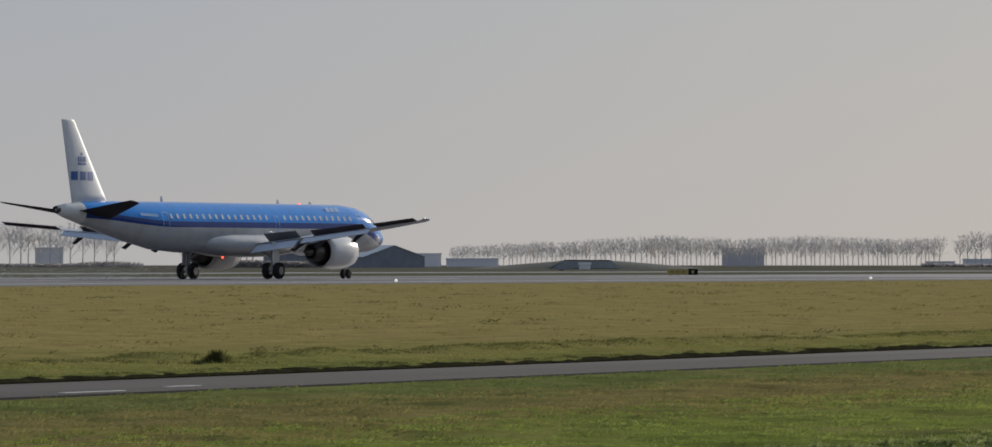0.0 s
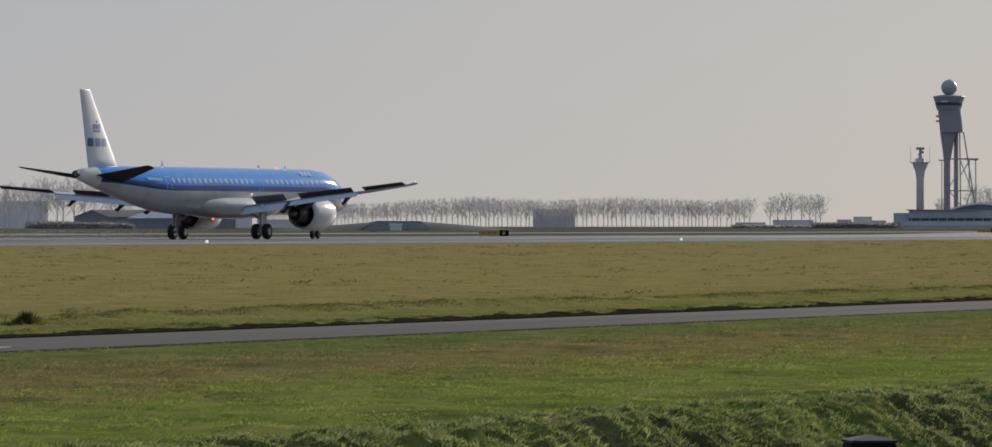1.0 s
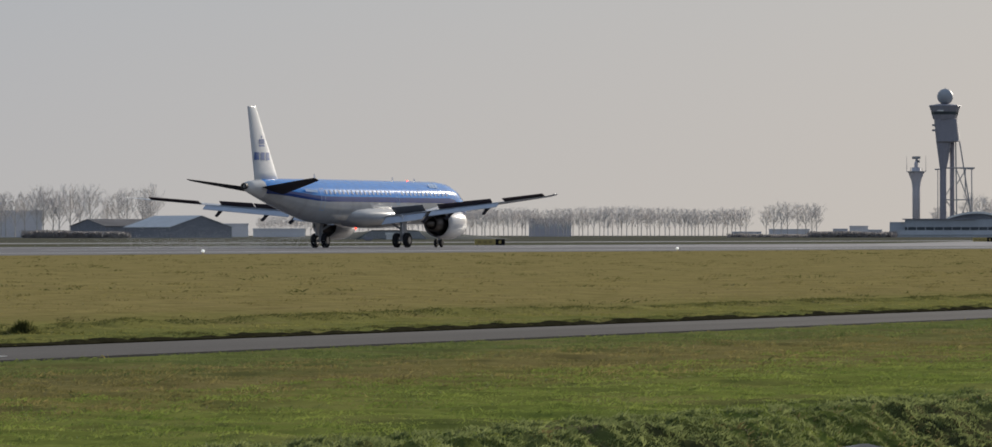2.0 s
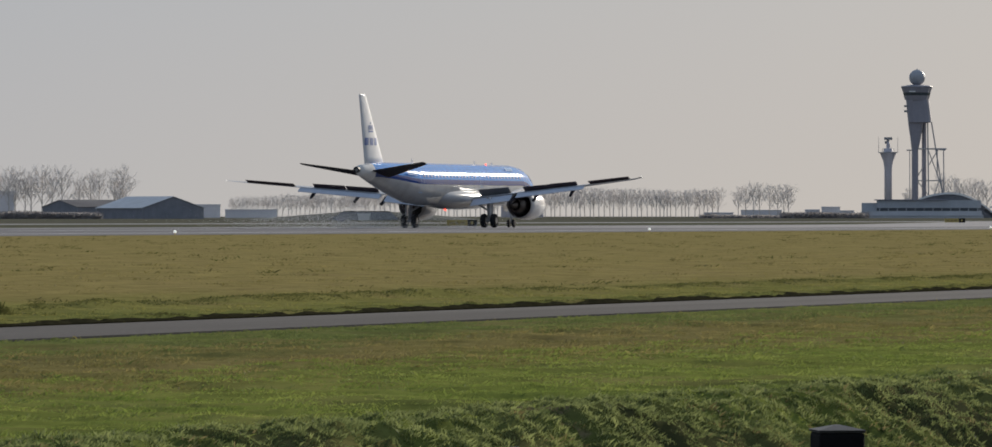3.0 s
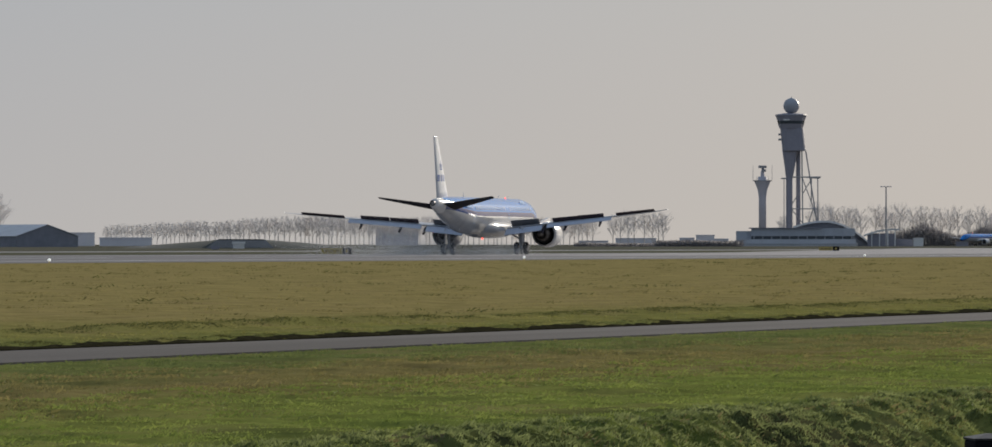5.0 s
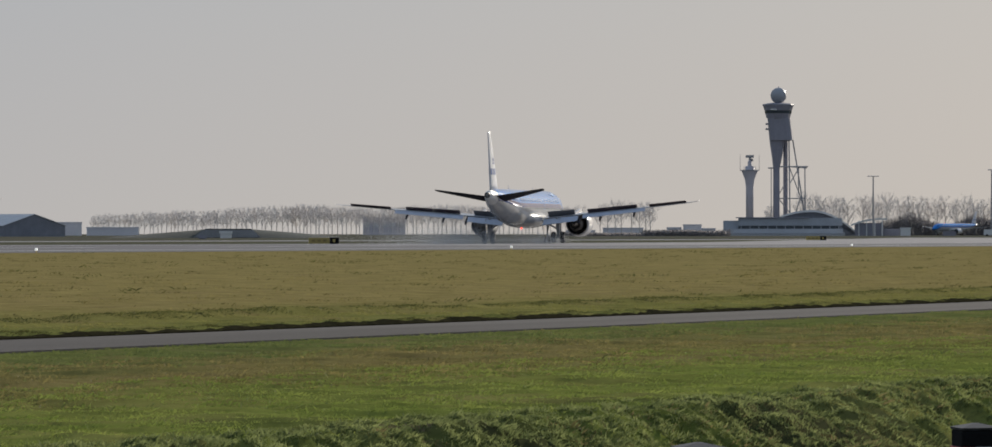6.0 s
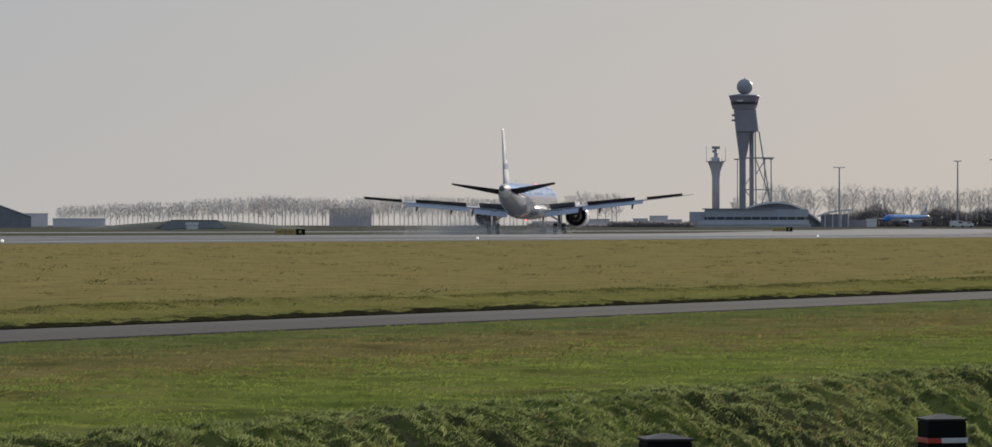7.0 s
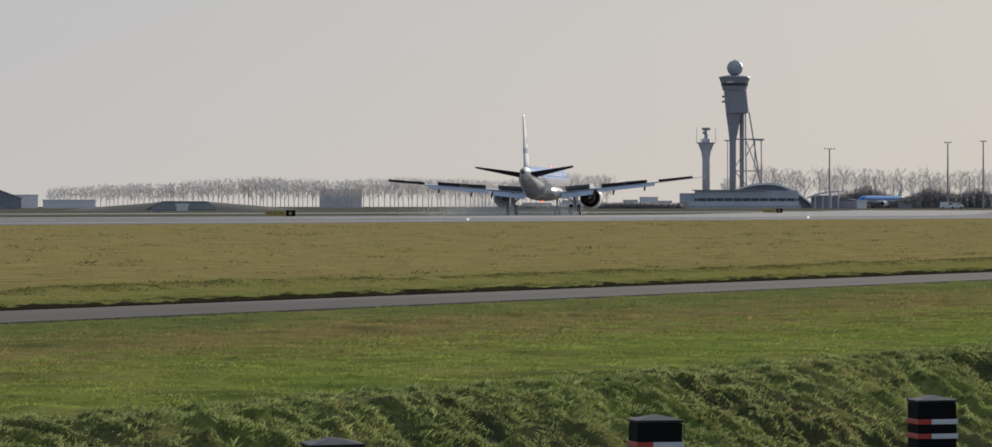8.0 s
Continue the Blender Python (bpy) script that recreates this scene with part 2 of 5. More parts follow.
M = {
    "ground": ground_mat(),
    "road": asphalt_mat("road_asphalt", (0.085, 0.080, 0.080), 0.95, spec=0.05),
    "runway": asphalt_mat("runway_asphalt", (0.165, 0.157, 0.160), 0.58, spec=0.05),
    "concrete_strip": asphalt_mat("taxiway_concrete", (0.27, 0.26, 0.26), 0.75, spec=0.08),
    "paint": plain("line_paint", (0.62, 0.62, 0.60), 0.6, vary=0.25, scale=2.0),
    "livery": livery_mat(),
    "white": plain("white_gloss_paint", (0.62, 0.62, 0.64), 0.16, vary=0.06, scale=1.5, coat=0.2),
    "fairing": plain("fairing_white", (0.50, 0.51, 0.53), 0.12, vary=0.08, scale=1.5),
    "fin_white": plain("fin_white", (0.64, 0.665, 0.71), 0.35, vary=0.05, scale=0.8),
    "wing": plain("wing_grey", (0.40, 0.43, 0.48), 0.38, vary=0.10, scale=1.0),
    "flap": plain("flap_grey", (0.46, 0.50, 0.58), 0.40, vary=0.10, scale=1.0),
    # dark primer, deepened by painted shade for the raised panels' rear faces
    "under": plain("shaded_panel_primer", (0.085, 0.058, 0.066), 0.6, vary=0.2, scale=2.0),
    "spoiler_grey": plain("spoiler_grey", (0.20, 0.20, 0.21), 0.6, vary=0.15, scale=2.0),
    "stab": plain("stabiliser_grey", (0.035, 0.033, 0.042), 0.75, vary=0.1, scale=1.0),
    "lip": plain("bare_metal_lip", (0.75, 0.75, 0.75), 0.22, metal=1.0, vary=0.04),
    "dark": plain("engine_dark", (0.030, 0.030, 0.034), 0.5, vary=0.3),
    "core": plain("hot_metal", (0.11, 0.10, 0.095), 0.35, metal=0.9, vary=0.15),
    "tyre": plain("tyre_rubber", (0.022, 0.022, 0.024), 0.85, vary=0.2, scale=6),
    "rim": plain("wheel_rim", (0.16, 0.16, 0.17), 0.35, metal=0.8),
    "strut": plain("gear_strut", (0.35, 0.35, 0.36), 0.4, vary=0.2),
    "logo": plain("blue_emblem", (0.012, 0.085, 0.32), 0.4, vary=0.05),
    # pale matt tone paints bright reflections into the cabin windows
    "pane": plain("cabin_pane", (0.42, 0.49, 0.58), 0.8, vary=0.1),
    "cockpit": plain("cockpit_glass", (0.02, 0.025, 0.03), 0.06, vary=0.1),
    "outline": plain("door_outline", (0.26, 0.42, 0.66), 0.8, vary=0.05),
    "beacon": glow_mat("red_beacon", (1.0, 0.06, 0.03), 4.0),
    "navlight": glow_mat("wing_light", (1.0, 0.95, 0.85), 0.8),
    "edge_lamp": glow_mat("edge_lamp", (0.9, 0.9, 0.86), 0.6),
    "tower": plain("tower_cladding", (0.275, 0.272, 0.32), 0.55, vary=0.10, scale=0.15),
    # concrete lightened towards mauve, so the colour carries some distance haze
    "tower_pale": plain("tower_concrete", (0.54, 0.52, 0.57), 0.7, vary=0.10, scale=0.2),
    "radome": plain("radome_shell", (0.36, 0.38, 0.42), 0.5, vary=0.05, scale=0.3),
    "steel": plain("galvanised_steel", (0.34, 0.34, 0.36), 0.5, vary=0.15),
    "band": plain("dark_window_band", (0.07, 0.085, 0.10), 0.15, vary=0.2, scale=0.3),
    "hall": plain("hall_cladding", (0.40, 0.43, 0.47), 0.6, vary=0.1, scale=0.2),
    "hall_low": plain("hall_plinth", (0.48, 0.50, 0.53), 0.65, vary=0.12, scale=0.2),
    "arch": plain("arch_white", (0.75, 0.75, 0.74), 0.5, vary=0.06),
    "barn": plain("barn_boards", (0.24, 0.25, 0.285), 0.75, vary=0.2, scale=0.4),
    "barn_roof": plain("barn_roof", (0.55, 0.57, 0.60), 0.5, vary=0.15, scale=0.3),
    # far cladding set very pale to stand in for haze
    "pale_hall": plain("hazed_cladding", (0.74, 0.72, 0.75), 0.6, vary=0.08, scale=0.15),
    # paler than real wood: distance haze is put into these tree colours
    "hazed_bark": plain("hazed_bark", (0.58, 0.55, 0.53), 0.9, vary=0.2, scale=1.0),
    "hazed_twig": plain("twigs", (0.72, 0.68, 0.66), 0.9, vary=0.2, scale=0.4),
    # bunker grey raised a step for the haze in front of it
    "bunker": plain("hazed_bunker", (0.30, 0.305, 0.315), 0.9, vary=0.2, scale=0.3),
    "mound": plain("mound_turf", (0.060, 0.070, 0.066), 0.95, vary=0.25, scale=0.1),
    "sign_brown": plain("sign_brown", (0.26, 0.19, 0.07), 0.6, vary=0.2, scale=2),
    "sign_yellow": plain("sign_yellow", (0.42, 0.32, 0.10), 0.6, vary=0.15, scale=2),
    "black": plain("black_plastic", (0.008, 0.008, 0.009), 0.85, vary=0.3, scale=12, bump=0.1),
    "cap": plain("slate_cap", (0.035, 0.036, 0.042), 0.5, vary=0.35, scale=14),
    "reflect_red": plain("red_reflector", (0.45, 0.045, 0.03), 0.35, vary=0.1, scale=20),
    "reflect_white": plain("white_reflector", (0.62, 0.64, 0.66), 0.35, vary=0.08, scale=20),
    "dull_pane": plain("dull_pane", (0.55, 0.57, 0.60), 0.3, vary=0.1, scale=0.3),
    # near-black soil tone paints the shade on the turf step's front face
    "edge_shade": plain("turf_edge_shade", (0.030, 0.028, 0.016), 1.0, vary=0.45, scale=5),
    "water": plain("ditch_water", (0.02, 0.022, 0.018), 0.08, vary=0.2),
}


def blade_mat(name, c1, c2, patches=0.35, lone=0.25):
    """Grass blades that vary from patch to patch and from blade to blade, and let light through."""
    m, nt, b = base_mat(name)
    N, L = nt.nodes.new, nt.links.new
    geo, ramp = N("ShaderNodeNewGeometry"), N("ShaderNodeValToRGB")
    ramp.color_ramp.elements[0].color = (*c1, 1)
    ramp.color_ramp.elements[1].color = (*c2, 1)
    co, patch = N("ShaderNodeTexCoord"), N("ShaderNodeTexNoise")
    patch.inputs["Scale"].default_value, patch.inputs["Detail"].default_value = patches, 5
    L(co.outputs["Object"], patch.inputs["Vector"])
    spread = N("ShaderNodeMapRange")
    spread.inputs["From Min"].default_value, spread.inputs["From Max"].default_value = 0.32, 0.68
    L(patch.outputs["Fac"], spread.inputs["Value"])
    mixf = N("ShaderNodeMix")
    mixf.inputs["Factor"].default_value = lone
    L(spread.outputs[0], mixf.inputs[2])
    L(geo.outputs["Random Per Island"], mixf.inputs[3])
    L(mixf.outputs[0], ramp.inputs["Fac"])
    L(ramp.outputs["Color"], b.inputs["Base Color"])
    b.inputs["Roughness"].default_value = 0.7
    b.inputs["Specular IOR Level"].default_value = 0.05
    tr, mix = N("ShaderNodeBsdfTranslucent"), N("ShaderNodeMixShader")
    L(ramp.outputs["Color"], tr.inputs["Color"])
    mix.inputs[0].default_value = 0.5
    out = nt.nodes["Material Output"]
    L(b.outputs[0], mix.inputs[1])
    L(tr.outputs[0], mix.inputs[2])
    L(mix.outputs[0], out.inputs["Surface"])
    return m


M["blade"] = blade_mat("bank_grass", (0.085, 0.115, 0.042), (0.31, 0.345, 0.135), 2.6, 0.3)
M["edge_shade"].node_tree.nodes["Principled BSDF"].inputs["Specular IOR Level"].default_value = 0.0
M["blade_tussock"] = blade_mat("field_tussock", (0.10, 0.095, 0.036), (0.19, 0.16, 0.062))
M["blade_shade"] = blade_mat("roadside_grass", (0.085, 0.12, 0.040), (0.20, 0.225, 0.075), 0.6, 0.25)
M["blade_strip"] = blade_mat("mown_strip_grass", (0.17, 0.175, 0.050), (0.29, 0.265, 0.090), 0.6, 0.2)
M["blade_mixed"] = blade_mat("dull_verge_grass", (0.12, 0.120, 0.042), (0.29, 0.240, 0.098), 0.7, 0.2)
M["blade_verge"] = blade_mat("verge_grass", (0.13, 0.180, 0.040), (0.26, 0.30, 0.078), 0.8, 0.2)
M["blade_field"] = blade_mat("pale_field_grass", (0.20, 0.175, 0.065), (0.32, 0.265, 0.105))
M["blade_low"] = blade_mat("dull_field_grass", (0.07, 0.075, 0.025), (0.13, 0.13, 0.045))
M["blade_dry"] = blade_mat("straw", (0.15, 0.13, 0.055), (0.27, 0.23, 0.11))
M["droplet"] = blade_mat("water_droplet", (0.86, 0.86, 0.86), (0.92, 0.92, 0.92))
M["hedge"] = blade_mat("leafless_scrub", (0.27, 0.255, 0.26), (0.42, 0.40, 0.40), 0.12, 0.3)


# ---- mesh helpers
def mesh_of(name, bm, material, smooth=False):
    bmesh.ops.recalc_face_normals(bm, faces=bm.faces)
    me = bpy.data.meshes.new(name)
    if smooth:
        for f in bm.faces:
            f.smooth = True
    bm.to_mesh(me)
    bm.free()
    for mt in material if isinstance(material, (list, tuple)) else (material,):
        me.materials.append(mt)
    return me


def part(name, bm, material, parent, label="", smooth=False):
    ob = new(name, mesh_of(name, bm, material, smooth))
    ob.parent = parent
    if label:
        ob["label"] = label
    return ob


def thing(name, m, label, category, group="", kind=""):
    e = new(name)
    e.matrix_world = m
    return tagged(e, label, category, group, kind)


def box(bm, x0, x1, y0, y1, z0, z1, bevel=0.0, m=None):
    vs = [bm.verts.new((x, y, z)) for x in (x0, x1) for y in (y0, y1) for z in (z0, z1)]
    if m is not None:
        for v in vs:
            v.co = m @ v.co
    fs = [bm.faces.new([vs[i] for i in q]) for q in ((0, 1, 3, 2), (4, 6, 7, 5), (0, 4, 5, 1), (2, 3, 7, 6), (0, 2, 6, 4), (1, 5, 7, 3))]
    if bevel:
        es = {e for f in fs for e in f.edges}
        bmesh.ops.bevel(bm, geom=list(es), offset=bevel, segments=2, affect="EDGES", profile=0.6)
    return fs


def loft(bm, rings, closed=True, caps=True):
    rows = [[bm.verts.new(p) for p in r] for r in rings]
    n = len(rows[0])
    for a, b in zip(rows, rows[1:]):
        for i in range(n if closed else n - 1):
            j = (i + 1) % n
            bm.faces.new((a[i], a[j], b[j], b[i]))
    if caps:
        bm.faces.new(rows[0][::-1])
        bm.faces.new(rows[-1])
    return rows


def tube(bm, a, b, r0, r1=None, n=8):
    a, b = Vector(a), Vector(b)
    r1 = r0 if r1 is None else r1
    q = (b - a).to_track_quat("Z", "Y")
    ring = lambda c, r: [c + q @ Vector((r * math.cos(2 * math.pi * k / n), r * math.sin(2 * math.pi * k / n), 0)) for k in range(n)]
    loft(bm, [ring(a, r0), ring(b, r1)])


def lathe_y(bm, cx, cz, prof, n=32, caps=False):
    """A body of revolution about the line x = cx, z = cz; profile rows are (y, radius)."""
    rings = [[(cx + r * math.cos(2 * math.pi * k / n), y, cz + r * math.sin(2 * math.pi * k / n)) for k in range(n)] for y, r in prof]
    loft(bm, rings, True, caps)


def lathe_z(bm, prof, n=24, cx=0, cy=0, caps=True):
    rings = [[(cx + r * math.cos(2 * math.pi * k / n), cy + r * math.sin(2 * math.pi * k / n), z) for k in range(n)] for z, r in prof]
    loft(bm, rings, True, caps)


def foil(le, te, z, t, b, n=7, tilt=0.0):
    """A closed wing section at span b: leading and trailing edge, height, thickness, and rise towards the rear."""
    up, lo = [], []
    for k in range(n + 1):
        u = 0.5 - 0.5 * math.cos(math.pi * k / n)
        h = t * 1.35 * (math.sqrt(max(u, 0)) * 0.95 - 0.35 * u - 0.60 * u * u) * 1.2
        y = le + (te - le) * u
        zz = z + tilt * (u - 0.5) * abs(te - le)
        up.append((b, y, zz + h * 0.62))
        lo.append((b, y, zz - h * 0.38))
    return up + lo[-2:0:-1]


# the airfield lies parallel to the runway: local x runs along it, local y away from the camera
RUN = pose(0, 0, 0, 0, 0, 66)


def off(d, n, z=0.0):
    """World place from the distance along the runway, the distance across, and the height."""
    return RUN @ Vector((d, n, z))


F = 8402.0

# ---- the ground and what is laid on it
ROAD_N0, ROAD_N1, RWY_N0, RWY_N1 = 36.1, 39.8, 136.5, 226.0
PROFILE = [(-4800, -0.6), (-200, -0.6), (-10, -0.6), (8.6, -0.6), (10.4, -2.1), (15.6, -2.1), (16.6, -1.75), (17.8, -1.15), (18.9, -0.66),
           (19.6, -0.60), (ROAD_N0 - 0.3, -0.59), (ROAD_N0, -0.66), (ROAD_N1, -0.66), (ROAD_N1 + 0.12, -0.525), (42.0, -0.500), (44.0, -0.485), (90.0, -0.24),
           (RWY_N0 - 1.0, -0.005), (RWY_N0, -0.12), (RWY_N1, -0.12), (RWY_N1 + 1.0, -0.02), (4800, -0.02)]
PN, PZ = [p[0] for p in PROFILE], [p[1] for p in PROFILE]


LATTICE = np.random.default_rng(77).uniform(-1.0, 1.0, (256, 256))


def swell(x, y, seed=0):
    """Smooth random relief between -1 and 1, one swell to the unit, for arrays of places."""
    x, y = np.asarray(x, float) + seed * 17.37, np.asarray(y, float) + seed * 9.71
    i, j = np.floor(x).astype(int), np.floor(y).astype(int)
    u, v = x - i, y - j
    u, v = u * u * (3 - 2 * u), v * v * (3 - 2 * v)
    g = lambda a, b: LATTICE[a % 256, b % 256]
    return (g(i, j) * (1 - u) + g(i + 1, j) * u) * (1 - v) + (g(i, j + 1) * (1 - u) + g(i + 1, j + 1) * u) * v


def bend(d, n):
    """The service road and its verge are not quite parallel to the runway."""
    return 0.03 * (np.clip(d, 30, 220) - 85) * np.interp(n, [21, 32, 60, 100], [0, 1, 1, 0])


def ground_z(d, n):
    """Height of the turf: hummocks on the bank, low tussocks on the verge and field, two ragged ridges behind the road."""
    d, n = np.asarray(d, float), np.asarray(n, float)
    z = np.interp(n, PN, PZ)
    bank = np.interp(n, [15.7, 16.1, 18.5, 19.3, 20.2], [0, 1, 1, 0.45, 0])
    z = z + bank * (0.06 * swell(d * 1.3, n * 1.6, 1) + 0.09 * swell(d * 4.2, n * 3.8, 2) + 0.07 * swell(d * 9.0, n * 8.0, 3))
    turf = np.interp(n, [19.2, 20.2, 33.5, ROAD_N0 - 0.35, ROAD_N1 + 0.1, 41.0, 60.0, RWY_N0 - 4], [0, 1, 1, 0, 0, 0.6, 0.5, 0])
    z = z + turf * (0.030 * swell(d * 0.8, n * 0.8, 4) + 0.030 * swell(d * 2.6, n * 1.8, 5) + 0.014 * swell(d * 6.5, n * 5.0, 6))
    lip = np.interp(n, [ROAD_N1 + 0.05, ROAD_N1 + 0.25, ROAD_N1 + 0.6, ROAD_N1 + 1.1], [0, 1, 0.7, 0])
    z = z + lip * (0.025 + 0.040 * swell(d * 1.1, n, 7) + 0.025 * swell(d * 4.0, n * 3, 8))
    ridge = np.interp(n, [43.8, 44.15, 44.7, 45.5], [0, 1, 0.8, 0])
    return z + ridge * np.maximum(0.0, 0.070 + 0.065 * swell(d * 0.35, n * 0.5, 9) + 0.035 * swell(d * 2.2, n * 2, 10))


def build_ground():
    ns = [-4800, -600, -100, -10, 4, 8.6, 9.5, 10.4, 13, 15.6] + list(np.arange(15.9, 19.9, 0.11)) + list(np.arange(20.0, ROAD_N0 - 0.4, 0.3))
    ns += [ROAD_N0 - 0.3, ROAD_N0, 37.5, ROAD_N1, ROAD_N1 + 0.12] + list(np.arange(40.0, 47.0, 0.12)) + list(np.arange(47.2, 60, 0.45)) + list(np.arange(60, RWY_N0 - 1.2, 3.0))
    ns += [RWY_N0 - 1.0, RWY_N0, RWY_N1, RWY_N1 + 1.0, 260, 320, 450, 700, 1200, 2200, 4800]
    ds = [-4800, -1500, -300, -60, 0, 15] + list(np.arange(24, 75, 0.13)) + list(np.arange(75, 125, 0.25)) + list(np.arange(125, 200, 0.5)) + list(np.arange(200, 420, 6.0)) + [500, 800, 1500, 3000, 4850]
    nn, dd = np.meshgrid(np.array(ns, float), np.array(ds, float), indexing="ij")
    verts = np.stack([dd, nn + bend(dd, nn), ground_z(dd, nn)], -1).reshape(-1, 3).tolist()
    w = len(ds)
    faces = [(r * w + c, r * w + c + 1, (r + 1) * w + c + 1, (r + 1) * w + c) for r in range(len(ns) - 1) for c in range(w - 1)]
    me = bpy.data.meshes.new("ground")
    me.from_pydata(verts, [], faces)
    me.polygons.foreach_set("use_smooth", [True] * len(faces))
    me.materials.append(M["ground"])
    ob = new("ground", me)
    ob.matrix_world = RUN
    tagged(ob, "flat airfield grassland with a ditch bank beside the road", "ground", kind="structure")


def strip(name, d0, d1, n0, n1, z0, z1, mat, label, category, kind="structure", step=0):
    bm = bmesh.new()
    box(bm, d0, d1, n0, n1, z0, z1)
    ob = new(name, mesh_of(name, bm, mat))
    ob.matrix_world = RUN
    return tagged(ob, label, category, kind=kind)


def build_exit_taxiway():
    """The rapid exit that bends off the far side of the runway."""
    bm = bmesh.new()
    axis = []
    for k in range(40):
        u = k / 39
        if u < 0.4:
            y = 430 + u * 500
            h = radians(24 - 18 * u / 0.4)
        else:
            y = 630 + (u - 0.4) * 900
            h = radians(6)
        axis.append((y, h))
    x = -12.0
    left, right, last = [], [], None
    for y, h in axis:
        if last is not None:
            x += (y - last) * math.tan(h)
        last = y
        c, s = math.cos(h), math.sin(h)
        left.append((x - 17 * c, y + 17 * s, 0.006))
        right.append((x + 17 * c, y - 17 * s, 0.006))
    loft(bm, [left, right], closed=False, caps=False)
    ob = new("road_exit_taxiway", mesh_of("road_exit_taxiway", bm, M["concrete_strip"]))
    tagged(ob, "pale concrete rapid exit bending off the runway", "taxiway", kind="structure")


def build_pavements():
    bm = bmesh.new()
    ds = [-300] + list(range(30, 221, 10)) + [1200]
    loft(bm, [[(d, n + bend(d, n), z) for n, z in ((ROAD_N0, -0.9), (ROAD_N0, -0.575), (37.6, -0.565), (ROAD_N1, -0.575), (ROAD_N1, -0.9))] for d in ds])
    road = new("road", mesh_of("road", bm, M["road"]))
    road.matrix_world = RUN
    tagged(road, "narrow grey asphalt service road between grass verges", "road", kind="structure")
    # turf step beside the road; its shade is in the dark colour
    bm = bmesh.new()
    rows = []
    for d in np.arange(28, 222, 0.22):
        top = -0.518 + 0.020 * float(swell(d * 1.1, 0, 7)) + 0.022 * float(swell(d * 3.7, 0, 11))
        out = ROAD_N1 + 0.02 + 0.03 * float(swell(d * 1.6, 0, 12))
        rows.append([(d, n + bend(d, n), z) for n, z in ((out, -0.9), (out, -0.555), (out + 0.05, top), (ROAD_N1 + 0.26, top + 0.01), (ROAD_N1 + 0.3, -0.9))])
    loft(bm, rows)
    edge = new("trim_turf_edge", mesh_of("trim_turf_edge", bm, M["edge_shade"]))
    edge.matrix_world = RUN
    tagged(edge, "cut turf edge along the far side of the road, painted dark as shade", "turf edge", kind="structure")
    strip("runway", -2500, 4200, RWY_N0, RWY_N1, -0.3, 0.0, M["runway"], "long grey asphalt runway with wet sheen", "runway")
    build_exit_taxiway()
    strip("road_taxiway", -2500, 4200, 300, 330, -0.3, 0.012, M["concrete_strip"], "grey taxiway running beside the runway", "taxiway")
    strip("water", -300, 600, 10.2, 15.9, -2.2, -1.95, M["water"], "dark still water in the ditch", "water")
    # painted lines on the runway and on the road
    strip("trim_edge_line", -2000, 4000, RWY_N0 + 14.2, RWY_N0 + 15.2, 0.0, 0.004, M["paint"], "white painted runway edge line", "marking")
    strip("trim_edge_line", -2000, 4000, RWY_N1 - 15.2, RWY_N1 - 14.2, 0.0, 0.004, M["paint"], "white painted runway edge line", "marking")
    for k in range(-20, 60):
        strip("trim_centre_line", k * 50.0, k * 50.0 + 30, 180.8, 181.7, 0.0, 0.004, M["paint"], "white painted runway centre dash", "marking")
    for d, ln, n in ((54.8, 1.4, 36.45), (58.25, 0.8, 37.0)):
        strip("trim_road_mark", d, d + ln, n + bend(d, 37), n + 0.10 + bend(d, 37), -0.57, -0.562, M["paint"], "worn white dash on the service road", "marking")


def tuft_mesh(name, count, drange, nrange, hrange, width, lean, mat, per=5, spread=0.10, patch=(0.6, -1.0), clump=3.0, seed=1):
    """Many bent grass blades in tufts, rooted on the ground: patch gives the size and threshold of bare gaps, clump the tussocks to the metre."""
    rng = np.random.default_rng(seed)
    d, n = rng.uniform(*drange, count), rng.uniform(*nrange, count)
    # only the stretch of airfield before the ditch crossing is planted
    wx, wy = d * math.cos(radians(66)) - n * math.sin(radians(66)), d * math.sin(radians(66)) + n * math.cos(radians(66))
    keep = (wx > -0.20 * wy - 1.0) & (wx < 0.11 * wy + 1.0) & (swell(d * patch[0], n * patch[0] * 1.4, seed) > patch[1])
    d, n = np.repeat(d[keep], per), np.repeat(n[keep], per)
    k = len(d)
    d, n = d + rng.normal(0, spread, k), n + rng.normal(0, spread, k)
    tussock = 0.75 + 0.55 * swell(d * clump, n * clump, seed + 3)
    h = rng.uniform(*hrange, k) * tussock * rng.uniform(0.7, 1.2, k)
    a = rng.uniform(0, 2 * math.pi, k)
    w = width * rng.uniform(0.6, 1.4, k) / 2
    ld, ln = lean * h * rng.normal(0.25, 0.6, k), lean * h * rng.normal(-0.2, 0.6, k)
    z = ground_z(d, n) - 0.012
    n = n + bend(d, n)
    cx, cy = w * np.cos(a), w * np.sin(a)
    P = lambda x, y, zz: np.stack([x, y, zz], -1)
    quad = np.stack([P(d - cx, n - cy, z), P(d + cx, n + cy, z), P(d + ld * 0.4 + cx * 0.8, n + ln * 0.4 + cy * 0.8, z + h * 0.62), P(d + ld, n + ln, z + h)], 1)
    i = np.arange(k) * 4
    me = bpy.data.meshes.new(name)
    me.from_pydata(quad.reshape(-1, 3).tolist(), [], np.stack([i, i + 1, i + 2, i + 3], -1).tolist())
    me.materials.append(mat)
    ob = new(name, me)
    ob.matrix_world = RUN
    return ob


